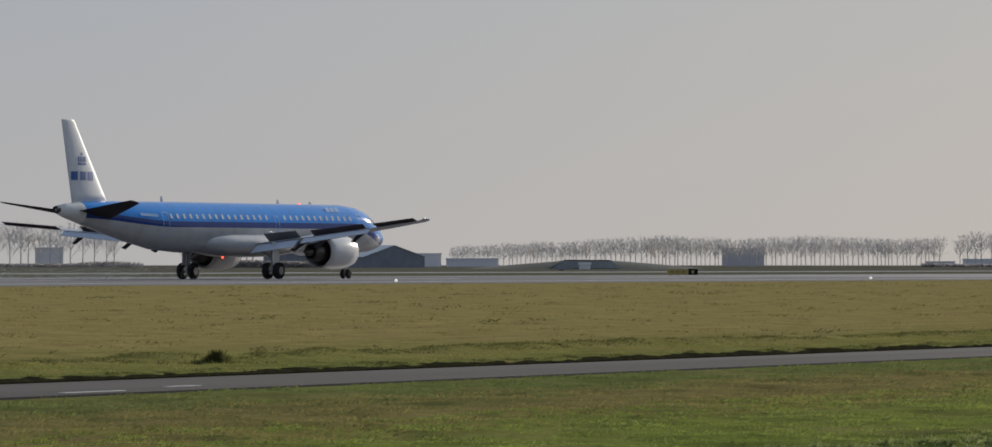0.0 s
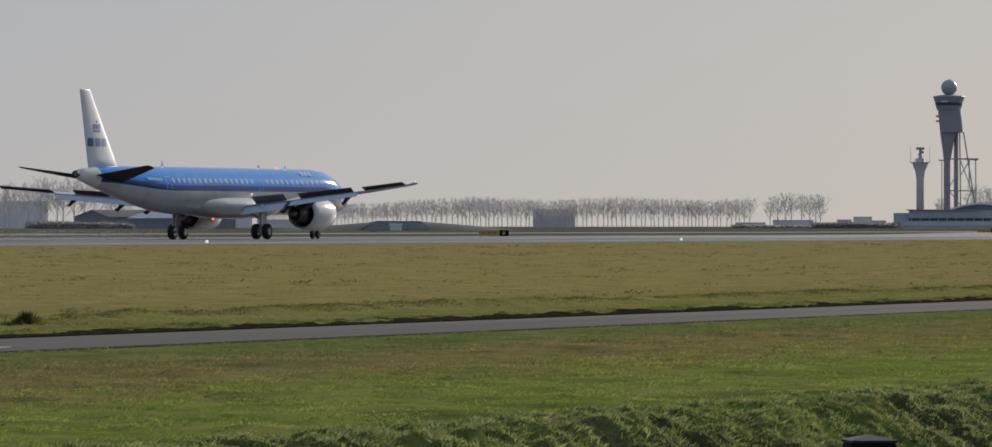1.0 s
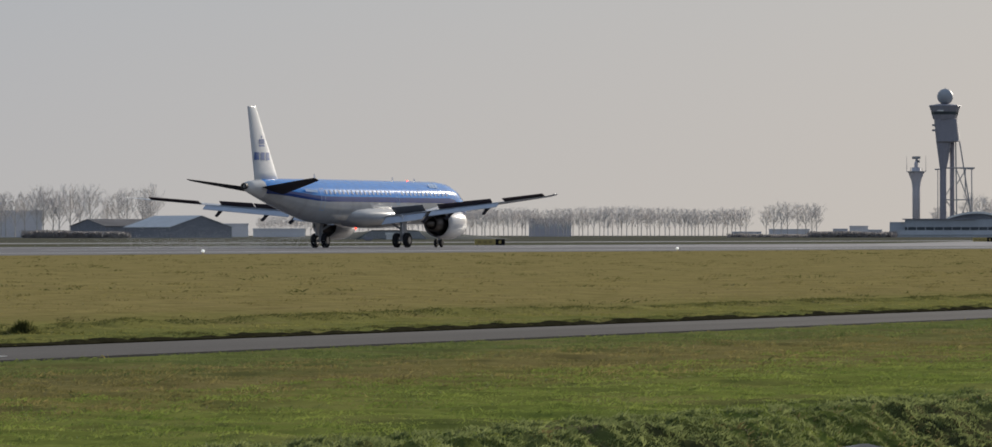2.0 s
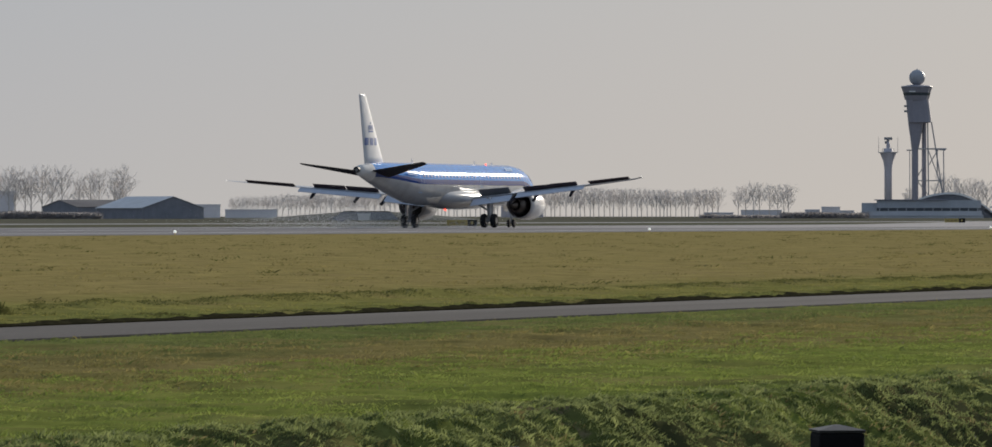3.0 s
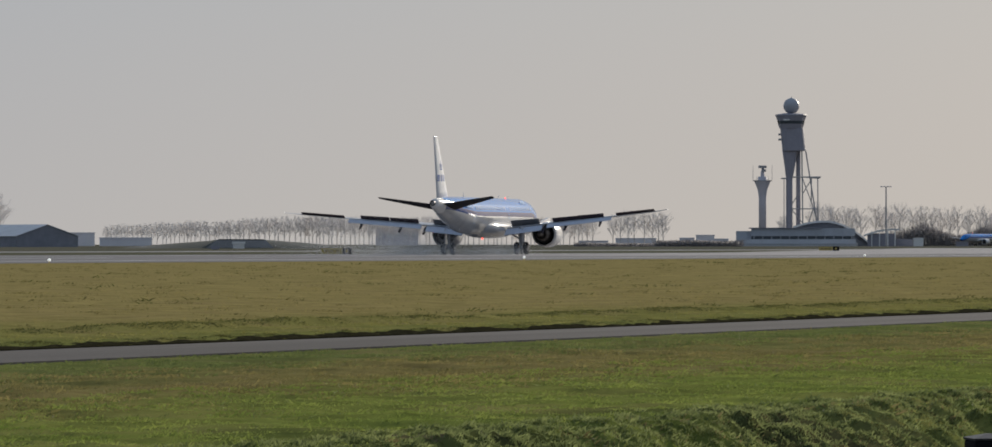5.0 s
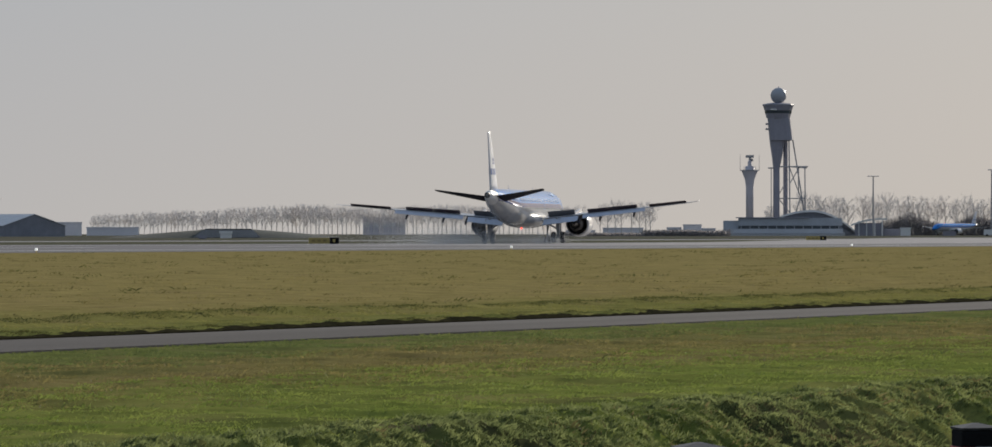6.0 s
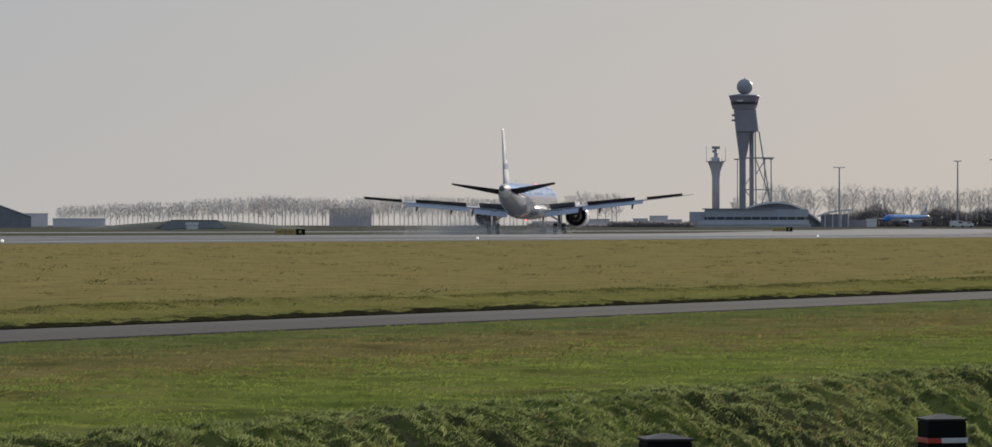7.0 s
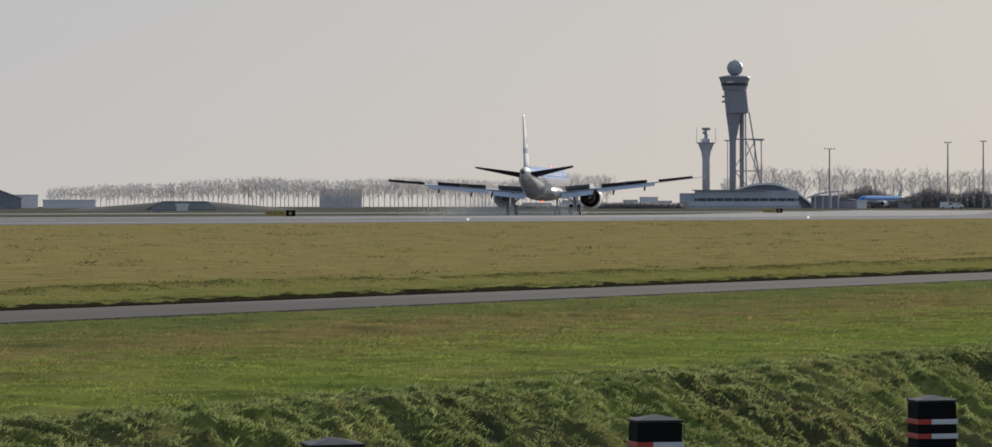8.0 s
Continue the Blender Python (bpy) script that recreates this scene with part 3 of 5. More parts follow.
def build_grass():
    def sow(name, label, *args, category="grass", **more):
        tagged(tuft_mesh(name, *args, **more), label, category, kind="stuff")

    sow("bank_grass", "matted green grass on the hummocky ditch bank", 66000, (27, 64), (16.0, 19.6), (0.025, 0.06), 0.013, 1.0, M["blade"], 5, 0.025, patch=(4.0, -0.9), clump=7.0, seed=2)
    sow("bank_straw", "dead straw in the grass of the ditch bank", 5000, (27, 64), (16.0, 19.3), (0.03, 0.06), 0.013, 1.3, M["blade_dry"], 5, 0.04, patch=(0.9, 0.15), clump=4.0, seed=12)
    sow("verge_grass", "short bright green grass on the road verge", 84000, (30, 90), (19.1, 28.0), (0.02, 0.045), 0.012, 1.2, M["blade_verge"], 3, 0.05, patch=(1.1, -0.5), clump=3.2, seed=3)
    sow("dry_verge_grass", "dull brownish grass on the road verge", 60000, (38, 110), (24.5, 32.8), (0.02, 0.05), 0.013, 1.3, M["blade_mixed"], 3, 0.06, patch=(0.9, -0.35), clump=2.6, seed=14)
    sow("roadside_grass", "dark green grass along the near road edge", 36000, (45, 125), (31.5, 35.9), (0.02, 0.05), 0.016, 1.3, M["blade_shade"], 3, 0.06, patch=(0.8, -0.3), clump=2.4, seed=31)
    sow("field_grass", "dry pale grass along the field", 40000, (50, 200), (45.0, 72.0), (0.015, 0.04), 0.035, 1.6, M["blade_field"], 2, 0.12, patch=(0.5, -0.2), clump=0.8, seed=4)
    sow("mown_strip_grass", "short green grass strip behind the road", 38000, (50, 200), (40.1, 43.9), (0.015, 0.04), 0.022, 1.5, M["blade_strip"], 3, 0.08, patch=(0.6, -0.6), clump=2.0, seed=6)
    sow("ridge_grass", "darker ragged grass ridge behind the road", 16000, (50, 230), (43.85, 45.0), (0.02, 0.06), 0.022, 1.5, M["blade_low"], 4, 0.08, patch=(0.4, -0.45), clump=2.0, seed=8)
    # dark blades carry on the painted shade of the turf edge
    sow("turf_edge_grass", "low grass hanging over the far road edge, dark to suit its painted shade", 12000, (50, 240), (39.84, 40.1), (0.015, 0.04), 0.02, 1.8, M["blade_low"], 5, 0.04, patch=(0.9, -0.7), clump=2.5, seed=26)
    sow("field_tussocks", "low tussocks of dull grass across the field", 42000, (60, 330), (45.0, 133.0), (0.02, 0.07), 0.035, 1.8, M["blade_tussock"], 7, 0.16, patch=(0.75, 0.42), clump=1.2, seed=41)
    sow("verge_tussocks", "darker grass tussocks on the road verge", 16000, (32, 112), (19.6, 35.5), (0.02, 0.06), 0.014, 1.5, M["blade_shade"], 5, 0.06, patch=(1.5, 0.38), clump=3.0, seed=42)
    sow("field_weeds", "scattered low darker weed patches in the field", 5200, (60, 330), (46.0, 133.0), (0.03, 0.11), 0.035, 2.2, M["blade_low"], 12, 0.22, patch=(0.30, 0.55), clump=0.9, seed=5, category="weeds")
    sow("road_edge_grass", "grass creeping over the near road edge", 1500, (45, 160), (35.9, 36.2), (0.03, 0.07), 0.02, 1.0, M["blade_mixed"], 5, 0.08, patch=(0.8, 0.1), clump=2.0, seed=16)


def build_weed_tuft():
    """The dark tuft that stands out behind the road."""
    bm = bmesh.new()
    rng = random.Random(3)
    for _ in range(700):
        lone = rng.random() < 0.25
        a, r = rng.uniform(0, 6.283), abs(rng.gauss(0, 0.42 if lone else 0.13))
        h = rng.uniform(0.03, 0.07) if lone else rng.uniform(0.10, 0.27) * math.exp(-r * 4.5)
        p = Vector((r * math.cos(a) * 1.4, r * math.sin(a), 0))
        w = rng.uniform(0.008, 0.018)
        q = p + Vector((rng.gauss(0, 0.06), rng.gauss(0, 0.05), h))
        b = rng.uniform(0, 3.14)
        c = Vector((w * math.cos(b), w * math.sin(b), 0))
        bm.faces.new([bm.verts.new(v) for v in (p - c, p + c, q + c * 0.4, q - c * 0.4)])
    ob = new("weed_tuft", mesh_of("weed_tuft", bm, M["blade_low"]))
    ob.matrix_world = Matrix.Translation(off(68.8, 41.9, float(ground_z(68.8, 42.3)) - 0.01))
    tagged(ob, "dark ragged weed tuft standing in the field grass", "weed", kind="stuff")


# ---- the aircraft
SPAN = [(1.2, 6.6, 0.3, 2.30, 0.80), (3.4, 5.4, 0.15, 2.52, 0.66), (5.6, 4.2, 0.0, 2.74, 0.52), (9.0, 2.3, -1.05, 3.06, 0.38),
        (12.5, 0.35, -2.15, 3.38, 0.27), (16.2, -1.75, -3.35, 3.74, 0.16), (17.1, -2.75, -4.0, 3.85, 0.08), (17.56, -3.9, -4.6, 3.92, 0.03)]


def wing_at(b):
    """Leading edge, trailing edge and height of the wing at span b."""
    bs = [s[0] for s in SPAN]
    return [float(np.interp(b, bs, [s[k] for s in SPAN])) for k in (1, 2, 3)]


def panel(bm, side, b0, b1, fwd, chord, angle, lift, thick=0.05):
    """A hinged panel along the wing's rear: hinge this far ahead of the trailing edge, its chord, and its angle upwards."""
    rings = []
    for b in (b0, b1):
        le, te, z = wing_at(b)
        c = chord * (1.0 if b == b0 else 0.86)
        hy, hz = te + fwd, z + lift
        ty, tz = hy - c * math.cos(radians(angle)), hz + c * math.sin(radians(angle))
        nx, nz = math.sin(radians(angle)) * thick, math.cos(radians(angle)) * thick
        rings.append([(side * b, hy, hz), (side * b, ty, tz), (side * b, ty + nx * 0.4, tz + nz * 0.4), (side * b, hy + nx, hz + nz)])
    loft(bm, rings)


HULL = [(20.2, 2.72, 0.06, 0.06), (20.0, 2.73, 0.30, 0.30), (19.6, 2.78, 0.55, 0.55), (18.9, 2.90, 0.86, 0.88), (18.0, 3.08, 1.14, 1.20),
        (17.0, 3.26, 1.33, 1.44), (15.8, 3.40, 1.45, 1.60), (14.0, 3.46, 1.50, 1.68), (8.0, 3.46, 1.50, 1.68), (0.0, 3.46, 1.50, 1.68),
        (-7.0, 3.46, 1.50, 1.68), (-10.0, 3.55, 1.46, 1.58), (-13.0, 3.80, 1.28, 1.32), (-16.0, 4.08, 0.98, 1.02), (-18.5, 4.32, 0.66, 0.72),
        (-20.2, 4.44, 0.42, 0.46), (-21.1, 4.50, 0.24, 0.26)]


def fin_half(u, v):
    return (0.24 * (1 - v) + 0.08 * v) * max(0.0, 4 * u * (1 - u)) ** 0.6


def fin_edges(z):
    """Leading and trailing edge of the fin at the height z."""
    v = (z - 4.6) / 5.7
    return -14.9 + v * (-19.1 + 14.9), -19.3 + v * (-20.55 + 19.3), v


def fin_plate(bm, y0, y1, z0, z1):
    """A flat shape painted on both faces of the fin."""
    for side in (-1, 1):
        ring = []
        for z in (z0, z1):
            row = []
            le, te, v = fin_edges(z)
            for k in range(5):
                y = y0 + (y1 - y0) * k / 4
                u = min(0.97, max(0.03, (y - le) / (te - le)))
                row.append((side * (fin_half(u, v) + 0.012), y, z))
            ring.append(row)
        loft(bm, ring, closed=False, caps=False)


def build_aircraft(name, label, landed=True):
    ac = thing(name, Matrix(), label, "airliner")
    # hull
    bm = bmesh.new()
    n = 40
    loft(bm, [[(hw * math.sin(2 * math.pi * k / n), y, zc + hh * math.cos(2 * math.pi * k / n)) for k in range(n)] for y, zc, hw, hh in HULL])
    hull = part("fuselage", bm, M["livery"], ac, "light blue hull with dark blue cheatline and white belly", True)
    bm = bmesh.new()
    lathe_y(bm, 0, 4.5, [(-21.0, 0.27), (-21.25, 0.24), (-21.3, 0.16), (-21.0, 0.12)], 16)
    part("tail_pipe", bm, M["dark"], hull, "dark tail pipe ring")
    # belly fairing
    bm = bmesh.new()
    fair = [(8.6, 2.2, 0.2, 0.2), (7.5, 2.3, 1.15, 0.55), (5.5, 2.35, 1.72, 0.82), (2.0, 2.38, 1.92, 0.92), (-2.0, 2.40, 1.88, 0.88), (-4.2, 2.5, 1.5, 0.72), (-6.0, 2.7, 0.8, 0.5), (-6.8, 2.8, 0.2, 0.2)]
    loft(bm, [[(hw * math.sin(2 * math.pi * k / 24), y, zc + hh * math.cos(2 * math.pi * k / 24)) for k in range(24)] for y, zc, hw, hh in fair])
    part("wing_fairing", bm, M["fairing"], ac, "white bulged wing root fairing", True)
    # cabin panes, doors, cockpit
    bm = bmesh.new()
    box(bm, -0.012, 0.012, -0.13, 0.13, -0.17, 0.17, 0.008)
    pane = mesh_of("window_pane", bm, M["pane"])
    for side in (-1, 1):
        for k in range(30):
            y = 13.6 - k * 0.80
            if k in (12, 13):
                continue
            o = new("window_pane", pane)
            o.parent = hull
            o.matrix_basis = pose(side * 1.362, y, 4.16, 0, side * -25, 0)
        for y, w, h, zc in ((15.0, 0.75, 1.75, 3.55), (-10.3, 0.75, 1.65, 3.60), (3.7, 0.52, 1.0, 3.78)):
            bm = bmesh.new()
            t = 0.045
            for a, b2, c, d2 in ((-w / 2, w / 2, -h / 2, -h / 2 + t), (-w / 2, w / 2, h / 2 - t, h / 2), (-w / 2, -w / 2 + t, -h / 2, h / 2), (w / 2 - t, w / 2, -h / 2, h / 2)):
                rows = []
                for z in np.linspace(c, d2, 7 if d2 - c > 0.2 else 2):
                    zz = z + zc
                    hw = 1.50 if y < 14 and y > -8 else 1.46
                    zm = 3.46 if y > -8 else 3.57
                    hh = 1.68 if y > -8 else 1.57
                    x = hw * math.sqrt(max(0, 1 - ((zz - zm) / hh) ** 2)) + 0.015
                    rows.append([(side * x, y + a, zz), (side * x, y + b2, zz)])
                loft(bm, rows, closed=False, caps=False)
            part("door", bm, M["outline"], hull, "pale door outline")
    bm = bmesh.new()
    for side in (-1, 1):
        for y0, y1, z0, z1 in ((17.55, 18.35, 3.62, 3.98), (16.75, 17.45, 3.75, 4.25)):
            row = []
            for y, za, zb in ((y0, z0 + 0.12, z1 + 0.2), (y1, z0 - 0.05, z1 - 0.12)):
                r = []
                for z in (za, (za + zb) / 2, zb):
                    ys = [h[0] for h in HULL][::-1]
                    zc, hw, hh = [float(np.interp(y, ys, [h[k] for h in HULL][::-1])) for k in (1, 2, 3)]
                    r.append((side * (hw * math.sqrt(max(0.0, 1 - min(1, ((z - zc) / hh) ** 2))) + 0.02), y, z))
                row.append(r)
            loft(bm, row, closed=False, caps=False)
    part("cockpit_windows", bm, M["cockpit"], hull, "dark cockpit windows", True)
    # small writing on the hull as bars
    for side in (-1, 1):
        for k in range(3):
            bm = bmesh.new()
            x, y = 1.12, 12.6 - k * 0.62
            loft(bm, [[(side * x, y, 4.62), (side * x, y - 0.5, 4.62)], [(side * (x - 0.22), y, 4.92), (side * (x - 0.22), y - 0.5, 4.92)]], closed=False, caps=False)
            part("emblem_bar", bm, M["outline"], hull, "pale emblem bar")
    bm = bmesh.new()
    for side in (-1, 1):
        loft(bm, [[(side * 1.40, -11.2, 4.10), (side * 1.32, -13.2, 4.18)], [(side * 1.36, -11.2, 4.28), (side * 1.26, -13.2, 4.36)]], closed=False, caps=False)
    part("registration_bar", bm, M["outline"], hull, "pale bar of unreadable writing")
    for y, h in ((-8.6, 0.38), (6.2, 0.30), (10.5, 0.22)):
        bm = bmesh.new()
        loft(bm, [[(-0.02, y + 0.16, 5.10), (0.02, y + 0.16, 5.10), (0.02, y - 0.18, 5.10), (-0.02, y - 0.18, 5.10)],
                  [(-0.01, y - 0.02, 5.12 + h), (0.01, y - 0.02, 5.12 + h), (0.01, y - 0.16, 5.12 + h), (-0.01, y - 0.16, 5.12 + h)]])
        part("antenna", bm, M["wing"], hull)
    bm = bmesh.new()
    bmesh.ops.create_uvsphere(bm, u_segments=10, v_segments=6, radius=0.07, matrix=pose(0, 9.0, 5.15))
    part("beacon", bm, M["beacon"], hull, "red beacon on the hull")
    bm = bmesh.new()
    bmesh.ops.create_uvsphere(bm, u_segments=10, v_segments=6, radius=0.08, matrix=pose(0, -1.0, 1.47))
    part("beacon", bm, M["beacon"], hull, "red beacon under the belly")
    # fin with emblem
    bm = bmesh.new()
    rings = []
    for z in [*np.linspace(4.6, 10.2, 7), 10.27, 10.3]:
        le, te, v = fin_edges(z)
        us = [0.5 - 0.5 * math.cos(math.pi * k / 8) for k in range(9)]
        a = [(fin_half(u, v), le + (te - le) * u, z) for u in us]
        b2 = [(-fin_half(u, v), le + (te - le) * u, z) for u in us[-2:0:-1]]
        rings.append(a + b2)
    loft(bm, rings)
    fin = part("fin", bm, M["fin_white"], ac, "tall white tail fin", True)
    bm = bmesh.new()
    for k in range(3):
        y = -17.05 - k * 0.92
        fin_plate(bm, y, y - 0.68, 6.42, 6.98)
    fin_plate(bm, -17.9, -18.9, 7.40, 7.54)
    for k in range(4):
        fin_plate(bm, -17.9 - k * 0.27, -18.08 - k * 0.27, 7.60, 7.95)
    fin_plate(bm, -18.3, -18.5, 8.02, 8.2)
    part("emblem", bm, M["logo"], fin, "blue crown and bars")
    for side in (-1, 1):
        # tailplane
        bm = bmesh.new()
        loft(bm, [foil(le, te, z, t, side * b, tilt=0.17) for b, le, te, z, t in ((0.3, -15.7, -19.2, 4.12, 0.42), (2.7, -17.4, -19.7, 4.56, 0.26), (4.95, -19.0, -20.1, 4.97, 0.13), (5.10, -19.5, -20.15, 5.0, 0.04))])
        part("tailplane", bm, M["stab"], ac, "dark swept tailplane", True)
        # wing
        bm = bmesh.new()
        loft(bm, [foil(le, te, z, t, side * b) for b, le, te, z, t in SPAN])
        wing = part("wing", bm, M["wing"], ac, "grey swept wing with thin raked tip", True)
        down = -27 if landed else -4
        for b0, b1, c, dz in ((1.95, 5.35, 1.15, -0.14), (5.8, 12.1, 0.72, -0.08)):
            bm = bmesh.new()
            panel(bm, side, b0, b1, 0.12, c, down, dz, 0.09)
            part("flap", bm, M["flap"], wing, "lowered pale grey flap" if landed else "")
        if landed:
            for b0, b1, fwd, c, ang, up in ((2.3, 4.9, 1.05, 0.95, 34, 0.10), (6.2, 8.7, 0.85, 0.68, 36, 0.05), (8.72, 11.2, 0.75, 0.64, 36, 0.04)):
                bm = bmesh.new()
                panel(bm, side, b0, b1, fwd, c, ang, up, 0.04)
                part("spoiler", bm, M["under"] if b0 > 5 else M["spoiler_grey"], wing, "raised spoiler with dark underside")
            bm = bmesh.new()
            panel(bm, side, 12.5, 16.2, 0.40, 0.72, 20, 0.0, 0.06)
            part("aileron", bm, M["under"], wing, "raised dark aileron")
        for b, ln in ((5.5, 2.2), (7.6, 1.9), (11.0, 1.6)):
            le, te, z = wing_at(b)
            bm = bmesh.new()
            prof = [(te + ln * 0.55, 0.04), (te + ln * 0.3, 0.13), (te - 0.1, 0.16), (te - ln * 0.35, 0.12), (te - ln * 0.6, 0.02)]
            tip_drop = -0.55 if landed else 0
            rings = [[(side * b + r * 0.7 * math.cos(2 * math.pi * k / 10), y, z - 0.22 + tip_drop * min(1, max(0, (te + 0.3 - y))) + r * 1.3 * math.sin(2 * math.pi * k / 10)) for k in range(10)] for y, r in prof]
            loft(bm, rings)
            part("flap_fairing", bm, M["stab"], wing, "dark flap track fairing", True)
        bm = bmesh.new()
        bmesh.ops.create_uvsphere(bm, u_segments=8, v_segments=6, radius=0.04, matrix=pose(side * 17.55, -4.3, 3.93))
        part("wing_light", bm, M["navlight"], wing, "small lit wing tip light")
        # engine
        bx, bz = side * 4.65, 1.82
        bm = bmesh.new()
        lathe_y(bm, bx, bz, [(7.32, 1.05), (6.9, 1.13), (6.2, 1.20), (5.3, 1.20), (4.4, 1.14), (3.75, 1.05), (3.75, 1.00), (4.6, 1.03), (5.2, 1.01)], 40)
        eng = part("engine", bm, M["white"], ac, "large white engine nacelle", True)
        bm = bmesh.new()
        lathe_y(bm, bx, bz, [(7.33, 1.055), (7.50, 1.00), (7.56, 0.95), (7.50, 0.88), (7.2, 0.85)], 40)
        part("inlet_lip", bm, M["lip"], eng, "polished metal inlet lip", True)
        bm = bmesh.new()
        lathe_y(bm, bx, bz, [(7.2, 0.85), (6.6, 0.86), (6.6, 0.3), (6.95, 0.02)], 32)
        part("fan_duct", bm, M["dark"], eng, "dark fan duct")
        bm = bmesh.new()
        lathe_y(bm, bx, bz, [(5.2, 1.02), (5.2, 0.5)], 32)
        part("bypass_duct", bm, M["dark"], eng, "dark bypass duct")
        bm = bmesh.new()
        lathe_y(bm, bx, bz, [(5.3, 0.80), (4.4, 0.80), (3.5, 0.66), (2.75, 0.50), (2.72, 0.42), (3.0, 0.40)], 28)
        part("core_nozzle", bm, M["core"], eng, "bare metal core nozzle", True)
        bm = bmesh.new()
        lathe_y(bm, bx, bz, [(3.1, 0.36), (2.6, 0.30), (2.1, 0.16), (1.8, 0.02)], 20)
        part("exhaust_cone", bm, M["core"], eng, "bare metal exhaust cone", True)
        bm = bmesh.new()
        loft(bm, [[(bx - 0.16, 6.6, bz + 1.06), (bx + 0.16, 6.6, bz + 1.06), (bx + 0.16, 2.6, bz + 0.55), (bx - 0.16, 2.6, bz + 0.55)],
                  [(bx - 0.14, 5.9, bz + 1.52), (bx + 0.14, 5.9, bz + 1.52), (bx + 0.10, 1.6, bz + 0.98), (bx - 0.10, 1.6, bz + 0.98)]])
        part("pylon", bm, M["white"], eng)
        bm = bmesh.new()
        loft(bm, [[(bx - side * 0.86, 6.4, bz + 0.74), (bx - side * 0.90, 6.4, bz + 0.70), (bx - side * 0.92, 5.4, bz + 0.74), (bx - side * 0.88, 5.4, bz + 0.78)],
                  [(bx - side * 1.15, 5.85, bz + 1.04), (bx - side * 1.17, 5.85, bz + 1.02), (bx - side * 1.17, 5.4, bz + 1.03), (bx - side * 1.15, 5.4, bz + 1.05)]])
        part("strake", bm, M["white"], eng)
        # main gear
        gx = side * 3.38
        bm = bmesh.new()
        tube(bm, (gx - side * 0.1, 0.15, 2.5), (gx, 0, 0.58), 0.16, 0.13, 12)
        tube(bm, (gx - 0.62, 0, 0.56), (gx + 0.62, 0, 0.56), 0.10, 0.10, 10)
        tube(bm, (gx - side * 0.05, 0.1, 1.35), (gx - side * 1.55, 0.2, 2.2), 0.08, 0.08, 8)
        tube(bm, (gx, -0.25, 0.8), (gx, -0.3, 1.6), 0.04, 0.04, 6)
        gear = part("main_gear", bm, M["strut"], ac, "main landing gear leg with twin wheels")
        bm = bmesh.new()
        box(bm, gx + side * 0.18, gx + side * 0.23, -0.42, 0.42, 0.95, 2.45, 0.02)
        part("gear_door", bm, M["white"], gear, "white gear door")
        for w in (-0.43, 0.43):
            bm = bmesh.new()
            prof = [(w - 0.20, 0.28), (w - 0.20, 0.44), (w - 0.16, 0.53), (w - 0.06, 0.56), (w + 0.06, 0.56), (w + 0.16, 0.53), (w + 0.20, 0.44), (w + 0.20, 0.28)]
            loft(bm, [[(x, r * math.cos(2 * math.pi * k / 28), r * math.sin(2 * math.pi * k / 28)) for k in range(28)] for x, r in prof])
            tyre = part("wheel", bm, M["tyre"], gear, "black tyre", True)
            tyre.matrix_basis = pose(gx, 0, 0.56)
            bm = bmesh.new()
            prof = [(w - 0.205, 0.05), (w - 0.205, 0.27), (w + 0.205, 0.27), (w + 0.205, 0.05)]
            loft(bm, [[(x, r * math.cos(2 * math.pi * k / 16), r * math.sin(2 * math.pi * k / 16)) for k in range(16)] for x, r in prof])
            part("rim", bm, M["rim"], tyre, "grey wheel rim")
    # nose gear
    bm = bmesh.new()
    tube(bm, (0, 15.3, 1.9), (0, 15.33, 0.36), 0.10, 0.08, 10)
    tube(bm, (-0.28, 15.33, 0.34), (0.28, 15.33, 0.34), 0.06, 0.06, 8)
    tube(bm, (0, 15.3, 0.8), (0, 16.4, 1.9), 0.05, 0.05, 8)
    gear = part("nose_gear", bm, M["strut"], ac, "nose landing gear leg with twin wheels")
    for w in (-0.22, 0.22):
        bm = bmesh.new()
        prof = [(w - 0.10, 0.17), (w - 0.10, 0.28), (w - 0.05, 0.34), (w + 0.05, 0.34), (w + 0.10, 0.28), (w + 0.10, 0.17)]
        loft(bm, [[(x, r * math.cos(2 * math.pi * k / 22), r * math.sin(2 * math.pi * k / 22)) for k in range(22)] for x, r in prof])
        tyre = part("wheel", bm, M["tyre"], gear, "small black tyre", True)
        tyre.matrix_basis = pose(0, 15.33, 0.34)
    for x in (-0.4, 0.4):
        bm = bmesh.new()
        box(bm, x - 0.015, x + 0.015, 14.6, 16.2, 1.35, 1.95, 0.01)
        part("gear_door", bm, M["white"], gear)
    return ac


